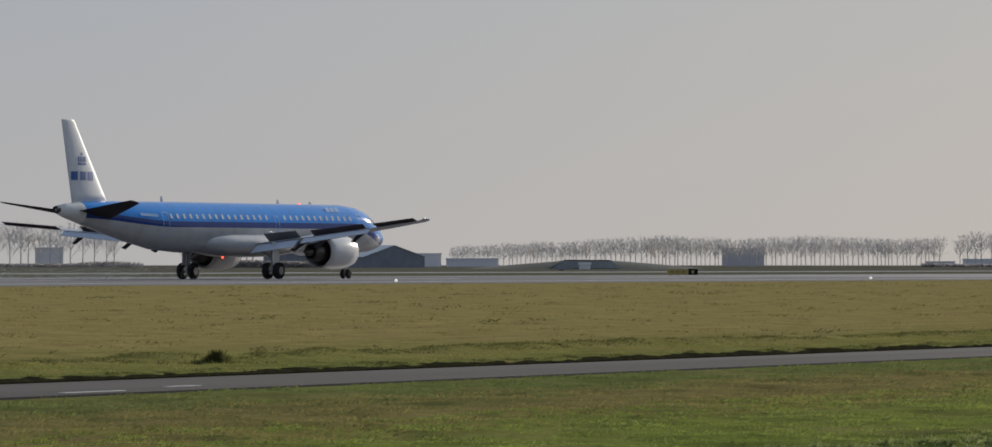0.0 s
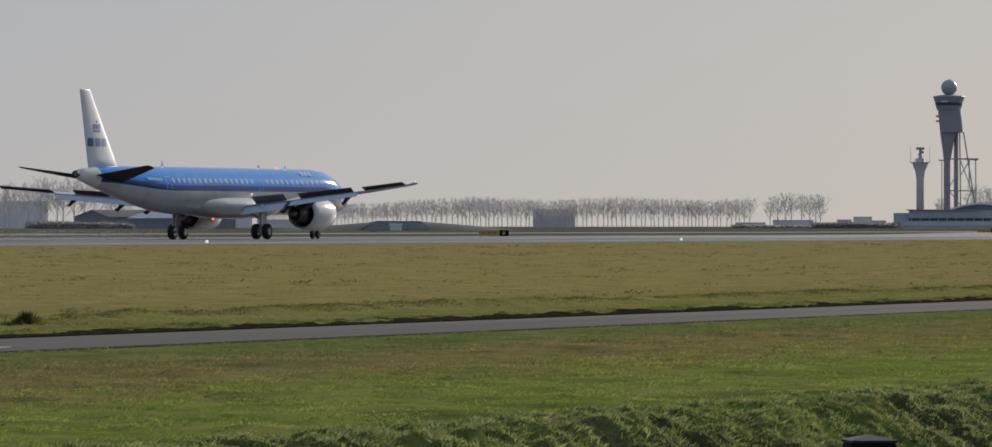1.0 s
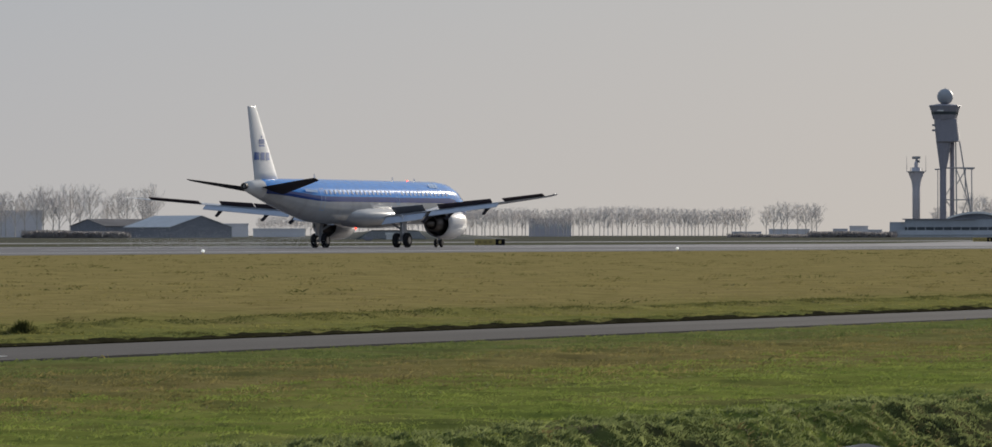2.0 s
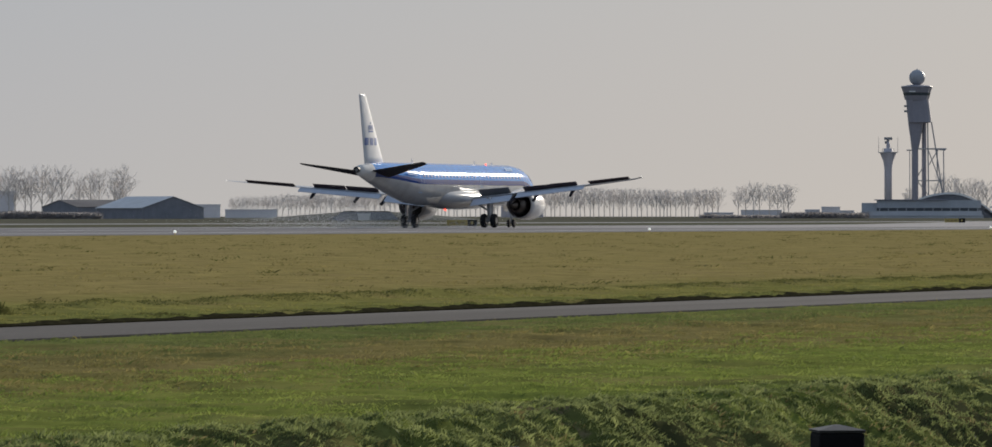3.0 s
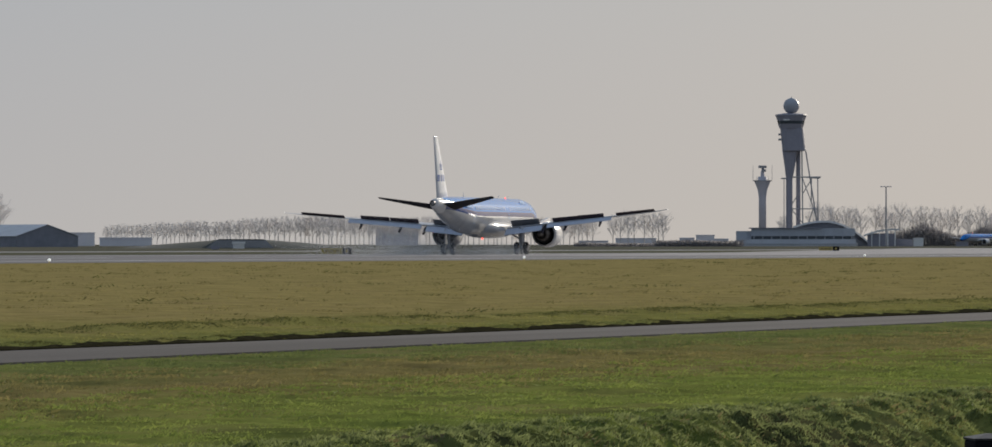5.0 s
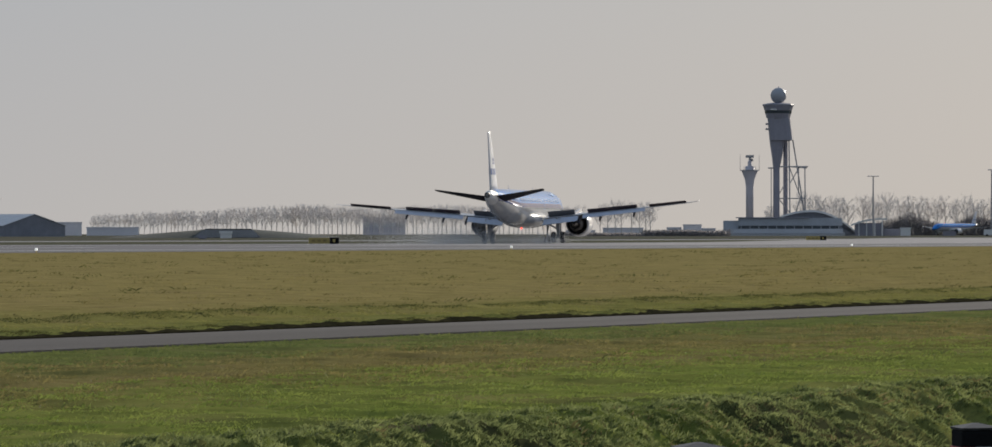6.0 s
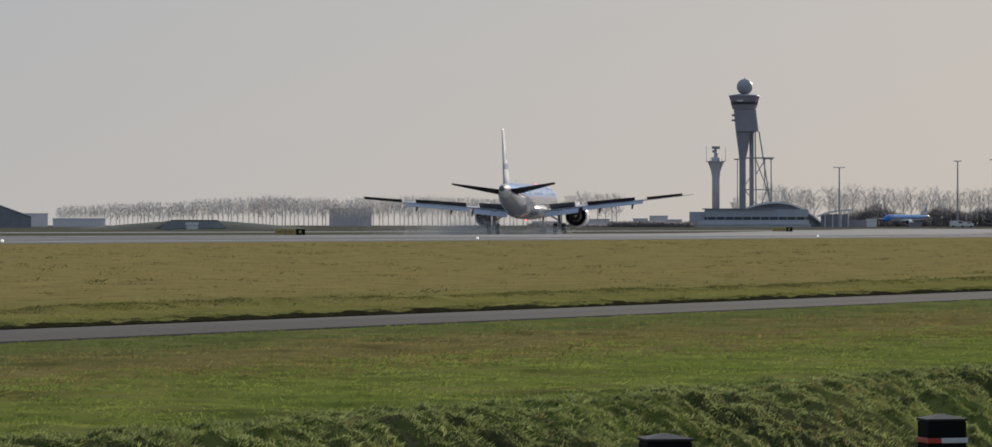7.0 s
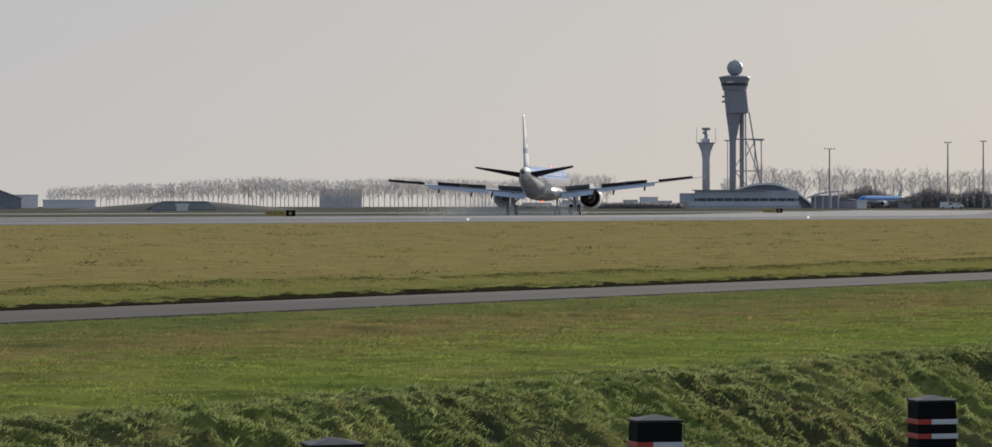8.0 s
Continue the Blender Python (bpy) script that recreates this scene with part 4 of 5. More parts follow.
def build_spray():
    """Fine water droplets thrown up behind the wheels and the reversed engine flow."""
    rng = np.random.default_rng(21)
    verts, faces = [], []
    clouds = [(13000, -6.4, -4.0, 0.9, 2.0, 4.0, 0.9), (4500, -3.6, -6.0, 0.6, 1.4, 3.5, 0.6), (10000, 0.3, -3.0, 0.4, 1.9, 2.5, 0.50), (2200, 3.0, -4.0, 0.35, 0.9, 2.5, 0.40),
              (14000, -7.0, -15.0, 1.0, 3.2, 6.0, 1.1)]
    for count, cx, cy, cz, sx, sy, sz in clouds:
        for _ in range(count):
            p = np.array((rng.normal(cx, sx), rng.normal(cy, sy), abs(rng.normal(cz * 0.6, sz))))
            r = rng.uniform(0.006, 0.012)
            i = len(verts)
            for k in ((1, 1, 1), (1, -1, -1), (-1, 1, -1), (-1, -1, 1)):
                verts.append(tuple(p + r * np.array(k)))
            faces += [(i, i + 1, i + 2), (i, i + 3, i + 1), (i, i + 2, i + 3), (i + 1, i + 3, i + 2)]
    me = bpy.data.meshes.new("wheel_spray")
    me.from_pydata(verts, [], faces)
    me.materials.append(M["droplet"])
    return tagged(new("wheel_spray", me), "thin white water spray behind the aircraft wheels", "spray", kind="stuff")


# ---- far buildings
def place(u, dist, z=0.0, rz=0.0):
    """Pose of a far thing on the ground, turned square to the line of sight."""
    return pose(u / F * dist, dist, z, 0, 0, -math.degrees(math.atan(u / F)) + rz)


def build_control_tower():
    k = 2136 / F  # metres for one unit of bearing at this distance
    t = thing("control_tower", place(377, 2136, 0), "tall grey concrete control tower with a round radome", "control tower")
    X = lambda px: (px - 1161) * k
    Z = lambda py: EYE_H + (324.84 - py) * k

    def slab(outline, depth, name, mat, label=""):
        bm = bmesh.new()
        rings = [[(X(a), y, Z(b)) for a, b in outline] for y in (-depth, depth)]
        loft(bm, rings)
        return part(name, bm, mat, t, label)

    # shaft that swells upwards, with a slimmer second column
    bm = bmesh.new()
    prof = [(331, 1153, 1163.5), (222, 1153, 1163.5), (205, 1151, 1167), (180, 1147.5, 1171), (178, 1147.3, 1184.5), (143, 1144, 1180.5)]
    rings = []
    for py, xa, xb in prof:
        c, h = (xa + xb) / 2, (xb - xa) / 2
        rings.append([(X(c + h * math.copysign(abs(math.cos(a)) ** 0.55, math.cos(a))), k * min(h, 16) * math.copysign(abs(math.sin(a)) ** 0.55, math.sin(a)), Z(py)) for a in [2 * math.pi * j / 20 for j in range(20)]])
    loft(bm, rings)
    part("shaft", bm, M["tower"], t, "dark grey shaft that widens upwards")
    bm = bmesh.new()
    lathe_z(bm, [(0, 3.6 * k), (Z(170), 3.6 * k)], 16, X(1172.5), 2.0)
    part("stair_column", bm, M["tower"], t)
    bm = bmesh.new()
    lathe_z(bm, [(Z(143), 18.5 * k), (Z(136), 20.5 * k), (Z(131), 21.5 * k), (Z(124), 24 * k), (Z(122.5), 25 * k), (Z(121), 24.5 * k), (Z(119), 12 * k)], 10)
    cab = part("cab", bm, M["tower"], t, "glazed control cab under a wide roof rim")
    bm = bmesh.new()
    lathe_z(bm, [(Z(135.8), 20.75 * k), (Z(131.2), 21.65 * k)], 10, caps=False)
    part("cab_glass", bm, M["band"], cab, "dark band of cab windows")
    bm = bmesh.new()
    box(bm, X(1149), X(1159), -25 * k, -22 * k, Z(130.8), Z(128.8))
    part("cab_light", bm, M["arch"], cab, "pale strip on the cab")
    bm = bmesh.new()
    bmesh.ops.create_uvsphere(bm, u_segments=24, v_segments=16, radius=12.6 * k, matrix=pose(X(1161.5), 0, Z(107.5)))
    part("radome", bm, M["radome"], t, "round grey radar dome", True)
    bm = bmesh.new()
    tube(bm, (X(1161.5), 0, Z(96)), (X(1161.5), 0, Z(93)), 0.25, 0.1, 6)
    part("finial", bm, M["steel"], t)
    for x0, y0, x1, y1, r in ((1184, 178, 1208, 331, 0.30), (1178, 178, 1180, 331, 0.30), (1181, 220, 1206, 222, 0.25), (1164, 220, 1208, 220, 0.32), (1163, 270, 1204, 270, 0.25),
                              (1180, 245, 1194, 222, 0.22), (1179, 222, 1197, 270, 0.22), (1197, 270, 1206, 300, 0.22), (1196, 270, 1186, 300, 0.22), (1193, 222, 1193, 262, 0.22),
                              (1203, 222, 1204, 331, 0.25), (1145, 222, 1153, 222, 0.3), (1150, 222, 1150, 331, 0.16), (1163, 262, 1176, 240, 0.2), (1163, 272, 1185, 300, 0.22)):
        bm = bmesh.new()
        tube(bm, (X(x0), -1.5, Z(y0)), (X(x1), -1.5, max(0, Z(y1))), r, r, 6)
        part("lattice_strut", bm, M["steel"], t, "thin steel strut")
    for y0 in (150, 158):
        bm = bmesh.new()
        box(bm, X(1141), X(1146), -2, 1, Z(y0 + 4), Z(y0 + 1), 0.1)
        part("balcony", bm, M["steel"], t)


def build_radar_tower():
    k = 2136 / F
    t = thing("radar_tower", place(332, 2136, 0), "slim grey concrete radar tower with railing and antenna", "radar tower")
    Z = lambda py: EYE_H + (324.84 - py) * k
    bm = bmesh.new()
    lathe_z(bm, [(0, 6 * k), (Z(252), 6 * k), (Z(240), 7.6 * k), (Z(230), 11.5 * k), (Z(226), 13 * k), (Z(225), 13 * k), (Z(225), 7.5 * k), (Z(219), 7 * k)], 20)
    part("shaft", bm, M["tower_pale"], t, "round concrete shaft flaring under the platform", True)
    bm = bmesh.new()
    lathe_z(bm, [(Z(226.2), 15.5 * k), (Z(225), 15.5 * k)], 20)
    part("platform", bm, M["steel"], t)
    for x in (-15, -9, 9, 15):
        bm = bmesh.new()
        tube(bm, (x * k, 0, Z(226)), (x * k, 0, Z(201 if abs(x) == 15 else 219)), 0.10, 0.06, 6)
        part("railing_post", bm, M["steel"], t)
    bm = bmesh.new()
    lathe_z(bm, [(Z(219), 3.2 * k), (Z(212), 3.0 * k), (Z(209), 1.2 * k), (Z(206), 1.2 * k)], 12)
    part("pedestal", bm, M["tower_pale"], t)
    bm = bmesh.new()
    box(bm, -8 * k, 8 * k, -0.35, 0.35, -2.2 * k, 2.0 * k, 0.12)
    box(bm, -4.5 * k, 4.5 * k, -0.9, -0.5, -8 * k, -4.0 * k, 0.1)
    box(bm, -1 * k, 1 * k, -0.7, 0.3, -7 * k, -1 * k, 0.05)
    ant = part("antenna", bm, M["steel"], t, "turning radar antenna bar")
    ant.matrix_basis = pose(0, 0, Z(203.5))
    return ant


def build_fire_station():
    k = 2095 / F
    t = thing("fire_station", place(396, 2095, 0), "low grey airfield station with dark window band", "station building")
    X, Z = lambda px: (px - 1180) * k, lambda py: EYE_H + (324.84 - py) * k
    for name, x0, x1, y0, y1, d0, d1, mat, lab in (("upper_wall", 1098, 1262, 313, 301, 2, 14, "hall", "grey upper storey"), ("lower_wall", 1080, 1263, 331, 318, 0, 16, "hall_low", "pale plinth storey"),
                                                ("plinth", 1066, 1266, 335, 324, -1.5, 17, "hall_low", ""), ("window_band", 1098, 1258, 318.2, 312.8, 2.5, 13.5, "band", "continuous dark window band"),
                                                ("roof", 1094, 1210, 301, 299.6, 1.2, 15, "tower", "thin flat roof edge"), ("side_block", 1074, 1100, 324, 305, 4, 14, "hall", "")):
        bm = bmesh.new()
        box(bm, X(x0), X(x1), d0, d1, max(-0.1, Z(y0)), Z(y1), 0.05)
        part(name, bm, M[mat], t, lab)
    for px in range(1102, 1262, 14):
        bm = bmesh.new()
        box(bm, X(px), X(px) + 0.25, 1.85, 2.1, Z(318), Z(301), 0.02)
        part("wall_rib", bm, M["hall"], t)
    for py in (326.0, 329.5):
        bm = bmesh.new()
        box(bm, X(1066), X(1266), -1.62, -1.5, Z(py), Z(py) + 0.12)
        part("plinth_line", bm, M["tower"], t)
    # the arched roof at its end
    a = thing("arched_hall", place(440, 2114, 0), "arched hall with a pale rim and grey shell", "arched hall")
    X2 = lambda px: (px - 1224) * k
    pts = []
    for j in range(25):
        u = j / 24
        px = 1164 + u * 130
        py = 289.5 + (9.5 * ((0.38 - u) / 0.38) ** 2 if u < 0.38 else 44 * ((u - 0.38) / 0.62) ** 2.0)
        pts.append((X2(px), Z(py)))
    bm = bmesh.new()
    rows = []
    for y in (0.0, 12.0):
        rows.append([(x, y, z) for x, z in pts] + [(x, y, max(z - 0.5, -0.1)) for x, z in pts[::-1]])
    loft(bm, rows)
    part("roof_shell", bm, M["hall"], a, "curved grey roof shell")
    bm = bmesh.new()
    rows = [[(x, -0.45, z + 0.35), (x, 0.05, z + 0.35), (x, 0.05, z - 0.45), (x, -0.45, z - 0.45)] for x, z in pts]
    loft(bm, rows)
    part("arch_rim", bm, M["arch"], a, "pale curved arch rim")
    bm = bmesh.new()
    loft(bm, [[(x, y, z - 0.5) for x, z in pts] + [(pts[-1][0], y, -0.1), (pts[0][0], y, -0.1)] for y in (1.0, 1.3)])
    part("gable_wall", bm, M["barn"], a, "dark glazed gable")
    b = thing("vaulted_shelter", place(525, 2060, 0), "pale vaulted shelter roof on dark walls", "shelter")
    X3 = lambda px: (px - 1309) * k
    pts = [(X3(1276 + j * 4.0), Z(301.5 + 10 * ((12 - j) / 12) ** 2)) for j in range(15)]
    bm = bmesh.new()
    loft(bm, [[(x, y, z) for x, z in pts] + [(x, y, z - 0.7) for x, z in pts[::-1]] for y in (0, 10)])
    part("roof", bm, M["arch"], b, "pale vaulted roof")
    bm = bmesh.new()
    box(bm, X3(1282), X3(1326), 1, 9, -0.1, Z(309), 0.05)
    part("wall", bm, M["tower"], b, "dark wall")
    for px in (1288, 1300, 1313, 1324):
        bm = bmesh.new()
        box(bm, X3(px), X3(px) + 0.4, 0.2, 0.6, -0.1, Z(305))
        part("post", bm, M["arch"], b)
    bm = bmesh.new()
    box(bm, X3(1326), X3(1352), 2, 9, -0.1, Z(318), 0.05)
    part("annex", bm, M["tower"], b, "low dark annex")


def build_mast(u, top, dist, arm):
    k = dist / F
    t = thing("light_mast", place(u, dist, 0), "tall thin floodlight mast with a cross arm", "light mast", "apron light masts")
    h = EYE_H + top * k
    bm = bmesh.new()
    tube(bm, (0, 0, -0.1), (0, 0, h), 0.38, 0.22, 8)
    part("pole", bm, M["steel"], t)
    bm = bmesh.new()
    box(bm, -arm * k, arm * k, -0.2, 0.2, h - 0.8 * k, h, 0.05)
    part("cross_arm", bm, M["steel"], t)
    for x in (-0.8, -0.3, 0.3, 0.8):
        bm = bmesh.new()
        box(bm, x * arm * k - 0.3, x * arm * k + 0.3, -0.5, 0.1, h - 0.2, h + 0.2, 0.05)
        part("floodlight", bm, M["tower_pale"], t)


def gabled(name, u, dist, half, depth, eave, ridge, rz, wall, roof, label, category):
    """A building with a pitched roof whose gable faces local -y; sizes in metres."""
    t = thing(name, place(u, dist, 0, rz), label, category)
    bm = bmesh.new()
    loft(bm, [[(-half, y, -0.1), (half, y, -0.1), (half, y, eave), (0, y, ridge), (-half, y, eave)] for y in (0, depth)])
    w = part("wall", bm, M[wall], t)
    for s in (-1, 1):
        bm = bmesh.new()
        o = 0.35
        sl = (ridge - eave) / half
        loft(bm, [[(0, y, ridge + 0.05), (s * (half + o), y, eave - sl * o + 0.05), (s * (half + o), y, eave - sl * o + 0.2), (0, y, ridge + 0.2)] for y in (-o, depth + o)])
        part("roof", bm, M[roof], t, "sloping sheet roof")
    bm = bmesh.new()
    box(bm, -half * 0.35, half * 0.35, -0.06, -0.004, 0, eave * 0.75)
    part("barn_door", bm, M["barn"], t, "dark sliding door")
    return t


def block(name, x0, x1, top, dist, depth, mat, label, category, windows=0):
    """A flat-roofed far building between two bearings."""
    k = dist / F
    c = (x0 + x1) / 2
    t = thing(name, place(c - 784, dist, 0), label, category)
    h, w = EYE_H + (324.84 - top) * k, (x1 - x0) / 2 * k
    bm = bmesh.new()
    box(bm, -w, w, 0, depth, -0.1, h, 0.05)
    part("wall", bm, M[mat], t)
    bm = bmesh.new()
    box(bm, -w - 0.2, w + 0.2, -0.2, depth + 0.2, h, h + 0.5)
    part("roof", bm, M[mat], t, "flat roof edge")
    for j in range(windows):
        bm = bmesh.new()
        x = -w + (j + 0.5) * 2 * w / windows
        box(bm, x - w / windows * 0.62, x + w / windows * 0.62, -0.05, -0.004, h * 0.45, h * 0.75)
        part("window", bm, M["dull_pane"], t)
    return t


# ---- trees
def tree_meshes(seed, tall, wide, bare_to):
    """A leafless poplar: tapered trunk with limbs, and a crown of many fine twigs."""
    rng = random.Random(seed)
    bt, bc = bmesh.new(), bmesh.new()
    lean = Vector((rng.gauss(0, 0.02), rng.gauss(0, 0.02), 1))
    top = lean * tall * 0.80
    tube(bt, (0, 0, -0.2), top * 0.4, 0.22, 0.15, 6)
    tube(bt, top * 0.4, top, 0.15, 0.05, 6)

    def sprig(p, dirn, length, r, depth):
        q = p + dirn * length
        if depth >= 3:
            c = dirn.orthogonal().normalized()
            c = Matrix.Rotation(rng.uniform(0, 6.283), 3, dirn) @ c * r
            bc.faces.new([bc.verts.new(v) for v in (p - c, p + c, q)])
            return
        tube(bc if depth else bt, p, q, r, r * 0.55, 3)
        for _ in range(5):
            nd = (dirn + Vector((rng.gauss(0, 0.45), rng.gauss(0, 0.45), rng.uniform(-0.05, 0.42)))).normalized()
            sprig(p + dirn * length * rng.uniform(0.15, 1.0), nd, length * rng.uniform(0.42, 0.70), max(0.017, r * 0.45), depth + 1)

    limbs = 15
    for j in range(limbs):
        u = bare_to + (0.95 - bare_to) * (j + rng.random()) / limbs
        p = lean * tall * 0.80 * u
        a = j * 2.4 + rng.uniform(-0.4, 0.4)
        reach = wide * (1.25 - 0.85 * u) * rng.uniform(0.75, 1.1)
        sprig(p, Vector((math.cos(a) * 0.62, math.sin(a) * 0.62, rng.uniform(0.75, 1.25))).normalized(), reach, 0.07, 0)
    return mesh_of("trunk", bt, M["hazed_bark"]), mesh_of("crown", bc, M["hazed_twig"])


def build_trees():
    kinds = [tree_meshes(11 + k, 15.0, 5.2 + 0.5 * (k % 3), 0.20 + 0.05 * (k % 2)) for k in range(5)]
    masters = []
    for tr, cr in kinds:
        e = thing("tree", Matrix.Translation((0, 0, 0)), "leafless grey roadside tree in a far row", "tree", "far tree row")
        for nm, me in (("trunk", tr), ("crown", cr)):
            o = new(nm, me)
            o.parent = e
        masters.append(e)
    rng = random.Random(5)
    spots = []
    x = 78.0
    while x < 848:
        spots.append((x, 2750, 0.72 + 0.32 * min(1, max(0, (x - 60) / 300)) * (0.85 + 0.3 * abs(math.sin(x / 83.0)))))
        x += rng.uniform(5.0, 9.5)
    for x in (880, 890, 904, 915, 927, 941, 952, 958):
        spots.append((x + rng.uniform(-2, 2), 2500, rng.uniform(1.05, 1.22)))
    for x in range(1200, 1700, 15):
        spots.append((x + rng.uniform(-5, 5), 2450, rng.uniform(1.12, 1.38)))
    for x in range(1146, 1162, 9):
        spots.append((x, 2500, 1.0))
    # the nearer farmyard trees
    for x in list(range(-700, -455, 17)) + list(range(-350, -205, 14)) + [-190, -160, -148, -130, -112, -98, -92]:
        spots.append((x + rng.uniform(-4, 4), 1900, rng.uniform(1.0, 1.3)))
    used = set()
    for i, (x, dist, sc) in enumerate(spots):
        k = rng.randrange(5)
        m = place(x - 784, dist + rng.uniform(-25, 25), -0.3, rng.uniform(0, 360)) @ Matrix.Diagonal((sc * rng.uniform(0.9, 1.1), sc, sc, 1))
        if k not in used:
            used.add(k)
            masters[k].matrix_world = m
        else:
            src = masters[k]
            o = copy_thing(src, Matrix())
            o.matrix_basis = m


def build_scrub(name, x0, x1, top, dist, label, seed, base=334, count=2600):
    """A thicket of bare twigs and clumps with an uneven top."""
    k = dist / F
    c = (x0 + x1) / 2
    rng = random.Random(seed)
    bm = bmesh.new()
    w = (x1 - x0) / 2 * k
    hmax = EYE_H + (324.84 - top) * k
    for _ in range(count):
        x, y = rng.uniform(-w, w), rng.uniform(0, 10)
        env = hmax * (0.62 + 0.38 * noise.noise((x * 0.06 + seed, 0.3, 0))) * (1 - 0.5 * abs(x / w) ** 6)
        z = rng.uniform(0, 1) ** 0.7 * env
        r = rng.uniform(0.2, 0.55)
        d = Vector((rng.gauss(0, 1), rng.gauss(0, 1), rng.gauss(0.4, 1))).normalized()
        e = d.orthogonal().normalized()
        p = Vector((x, y, z))
        f = d.cross(e)
        bm.faces.new([bm.verts.new(p + v) for v in (e * r, f * r * 0.8, -e * r, -f * r * 0.7)])
    for _ in range(count // 3):
        x, y = rng.uniform(-w, w), rng.uniform(0, 10)
        env = hmax * (0.66 + 0.40 * noise.noise((x * 0.06 + seed, 0.3, 0)))
        tube(bm, (x, y, 0), (x + rng.gauss(0, 0.6), y, env * rng.uniform(0.8, 1.12)), 0.09, 0.03, 3)
    ob = new(name, mesh_of(name, bm, M["hedge"]))
    ob.matrix_world = place(c - 784, dist, -0.1)
    tagged(ob, label, "scrub", kind="stuff")


def build_mound():
    bm = bmesh.new()
    k = 1150 / F
    rows = []
    for y in np.linspace(-14, 14, 11):
        row = []
        for j in range(49):
            px = 90 + j * 8.0
            u = (px - 300) / (210 if px < 300 else 190)
            h = max(0.0, 1 - abs(u) ** 1.35)
            if 245 < px < 330:
                h = 0.93
            h = min(h, 0.93) + 0.03 * noise.noise((px * 0.05, y * 0.2, 0))
            row.append(((px - 300) * k, y, -0.15 + max(0, h) * 2.15 * (1 - (y / 14) ** 2)))
        rows.append(row)
    loft(bm, rows, closed=False, caps=False)
    ob = new("mound", mesh_of("mound", bm, M["mound"], True))
    ob.matrix_world = place(300 - 784, 1150, 0)
    tagged(ob, "low dark grass-covered earth mound on the airfield", "mound", kind="structure")
    t = thing("bunker", place(291 - 784, 1137, 0), "low grey bunker wall set into the mound", "bunker")
    k = 1137 / F
    bm = bmesh.new()
    loft(bm, [[(-56 * k, y, -0.1), (54 * k, y, -0.1), (40 * k, y, 1.72), (-38 * k, y, 1.78)] for y in (0, 11)])
    part("wall", bm, M["bunker"], t, "sloping grey wall")
    bm = bmesh.new()
    loft(bm, [[(-38 * k, y, 1.784), (40 * k, y, 1.724), (36 * k, y, 1.95), (-34 * k, y, 1.98)] for y in (0.3, 11)])
    part("turf_roof", bm, M["mound"], t, "grassed roof")
    block("equipment_hut", 279, 297, 325.5, 1120, 2, "arch", "small pale equipment hut by the mound", "hut")
    block("equipment_box", 246, 256, 333, 900, 1, "tower", "small dark equipment box on the grass", "box")


# ---- near things
def build_bollards():
    e = thing("bollard", Matrix(), "black plastic roadside bollard with red and white reflectors", "bollard", "roadside bollards")
    w = 0.087
    bm = bmesh.new()
    box(bm, -w, w, -w, w, -0.15, 0.80, 0.012)
    part("post", bm, M["black"], e)
    bm = bmesh.new()
    loft(bm, [[(-w, -w, 0.80), (w, -w, 0.80), (w, w, 0.80), (-w, w, 0.80)], [(-w - 0.004, -w - 0.004, 0.81), (w + 0.004, -w - 0.004, 0.81), (w + 0.004, w + 0.004, 0.81), (-w - 0.004, w + 0.004, 0.81)],
              [(-0.012, -0.012, 0.828), (0.012, -0.012, 0.828), (0.012, 0.012, 0.828), (-0.012, 0.012, 0.828)]])
    part("cap", bm, M["cap"], e, "low dull grey pyramid cap")
    for z in (0.706, 0.644):
        for x0, x1, mt, nm in ((-w, -w + 0.058, "reflect_red", "red reflector strip"), (-w + 0.058, w, "reflect_white", "white reflector strip")):
            bm = bmesh.new()
            box(bm, x0 - (0.003 if x0 == -w else 0), x1 + (0.003 if x1 == w else 0), -w - 0.005, w + 0.005, z, z + 0.022, 0.002)
            part("reflector", bm, M[mt], e, nm)
    for i, (x, y, top) in enumerate(((0.60, 20.0, 0.224), (1.89, 23.0, 0.190), (-0.517, 17.1, 0.265), (3.16, 26.0, 0.16), (4.42, 29.2, 0.12))):
        m = pose(x, y, top - 0.828, 0.4 * i, -0.4 * i, 11 + i)
        if i == 0:
            e.matrix_world = m
        else:
            copy_thing(e, m)


def build_runway_sign():
    e = thing("runway_sign", place(443 - 784, 470, 0), "long yellow and black taxiway sign on the grass", "airfield sign")
    k = 470 / F
    bm = bmesh.new()
    box(bm, -24 * k, 9 * k, -0.12, 0.12, 0.10, 0.60, 0.02)
    part("yellow_panel", bm, M["sign_yellow"], e, "dull yellow panel")
    bm = bmesh.new()
    box(bm, 9.2 * k, 24 * k, -0.13, 0.13, 0.08, 0.62, 0.02)
    part("black_panel", bm, M["black"], e, "black panel")
    for x in (-20, -6, 5, 13, 21):
        bm = bmesh.new()
        box(bm, x * k - 0.04, x * k + 0.04, -0.05, 0.05, -0.05, 0.12)
        part("leg", bm, M["steel"], e)
    for x in (-19, -10, -1):
        bm = bmesh.new()
        box(bm, x * k, (x + 5) * k, -0.126, -0.121, 0.26, 0.44)
        part("panel_mark", bm, M["sign_brown"], e, "unreadable brown bar")
    bm = bmesh.new()
    box(bm, 14 * k, 18 * k, -0.137, -0.131, 0.22, 0.48)
    part("panel_mark", bm, M["sign_yellow"], e, "unreadable yellow bar")
    return e


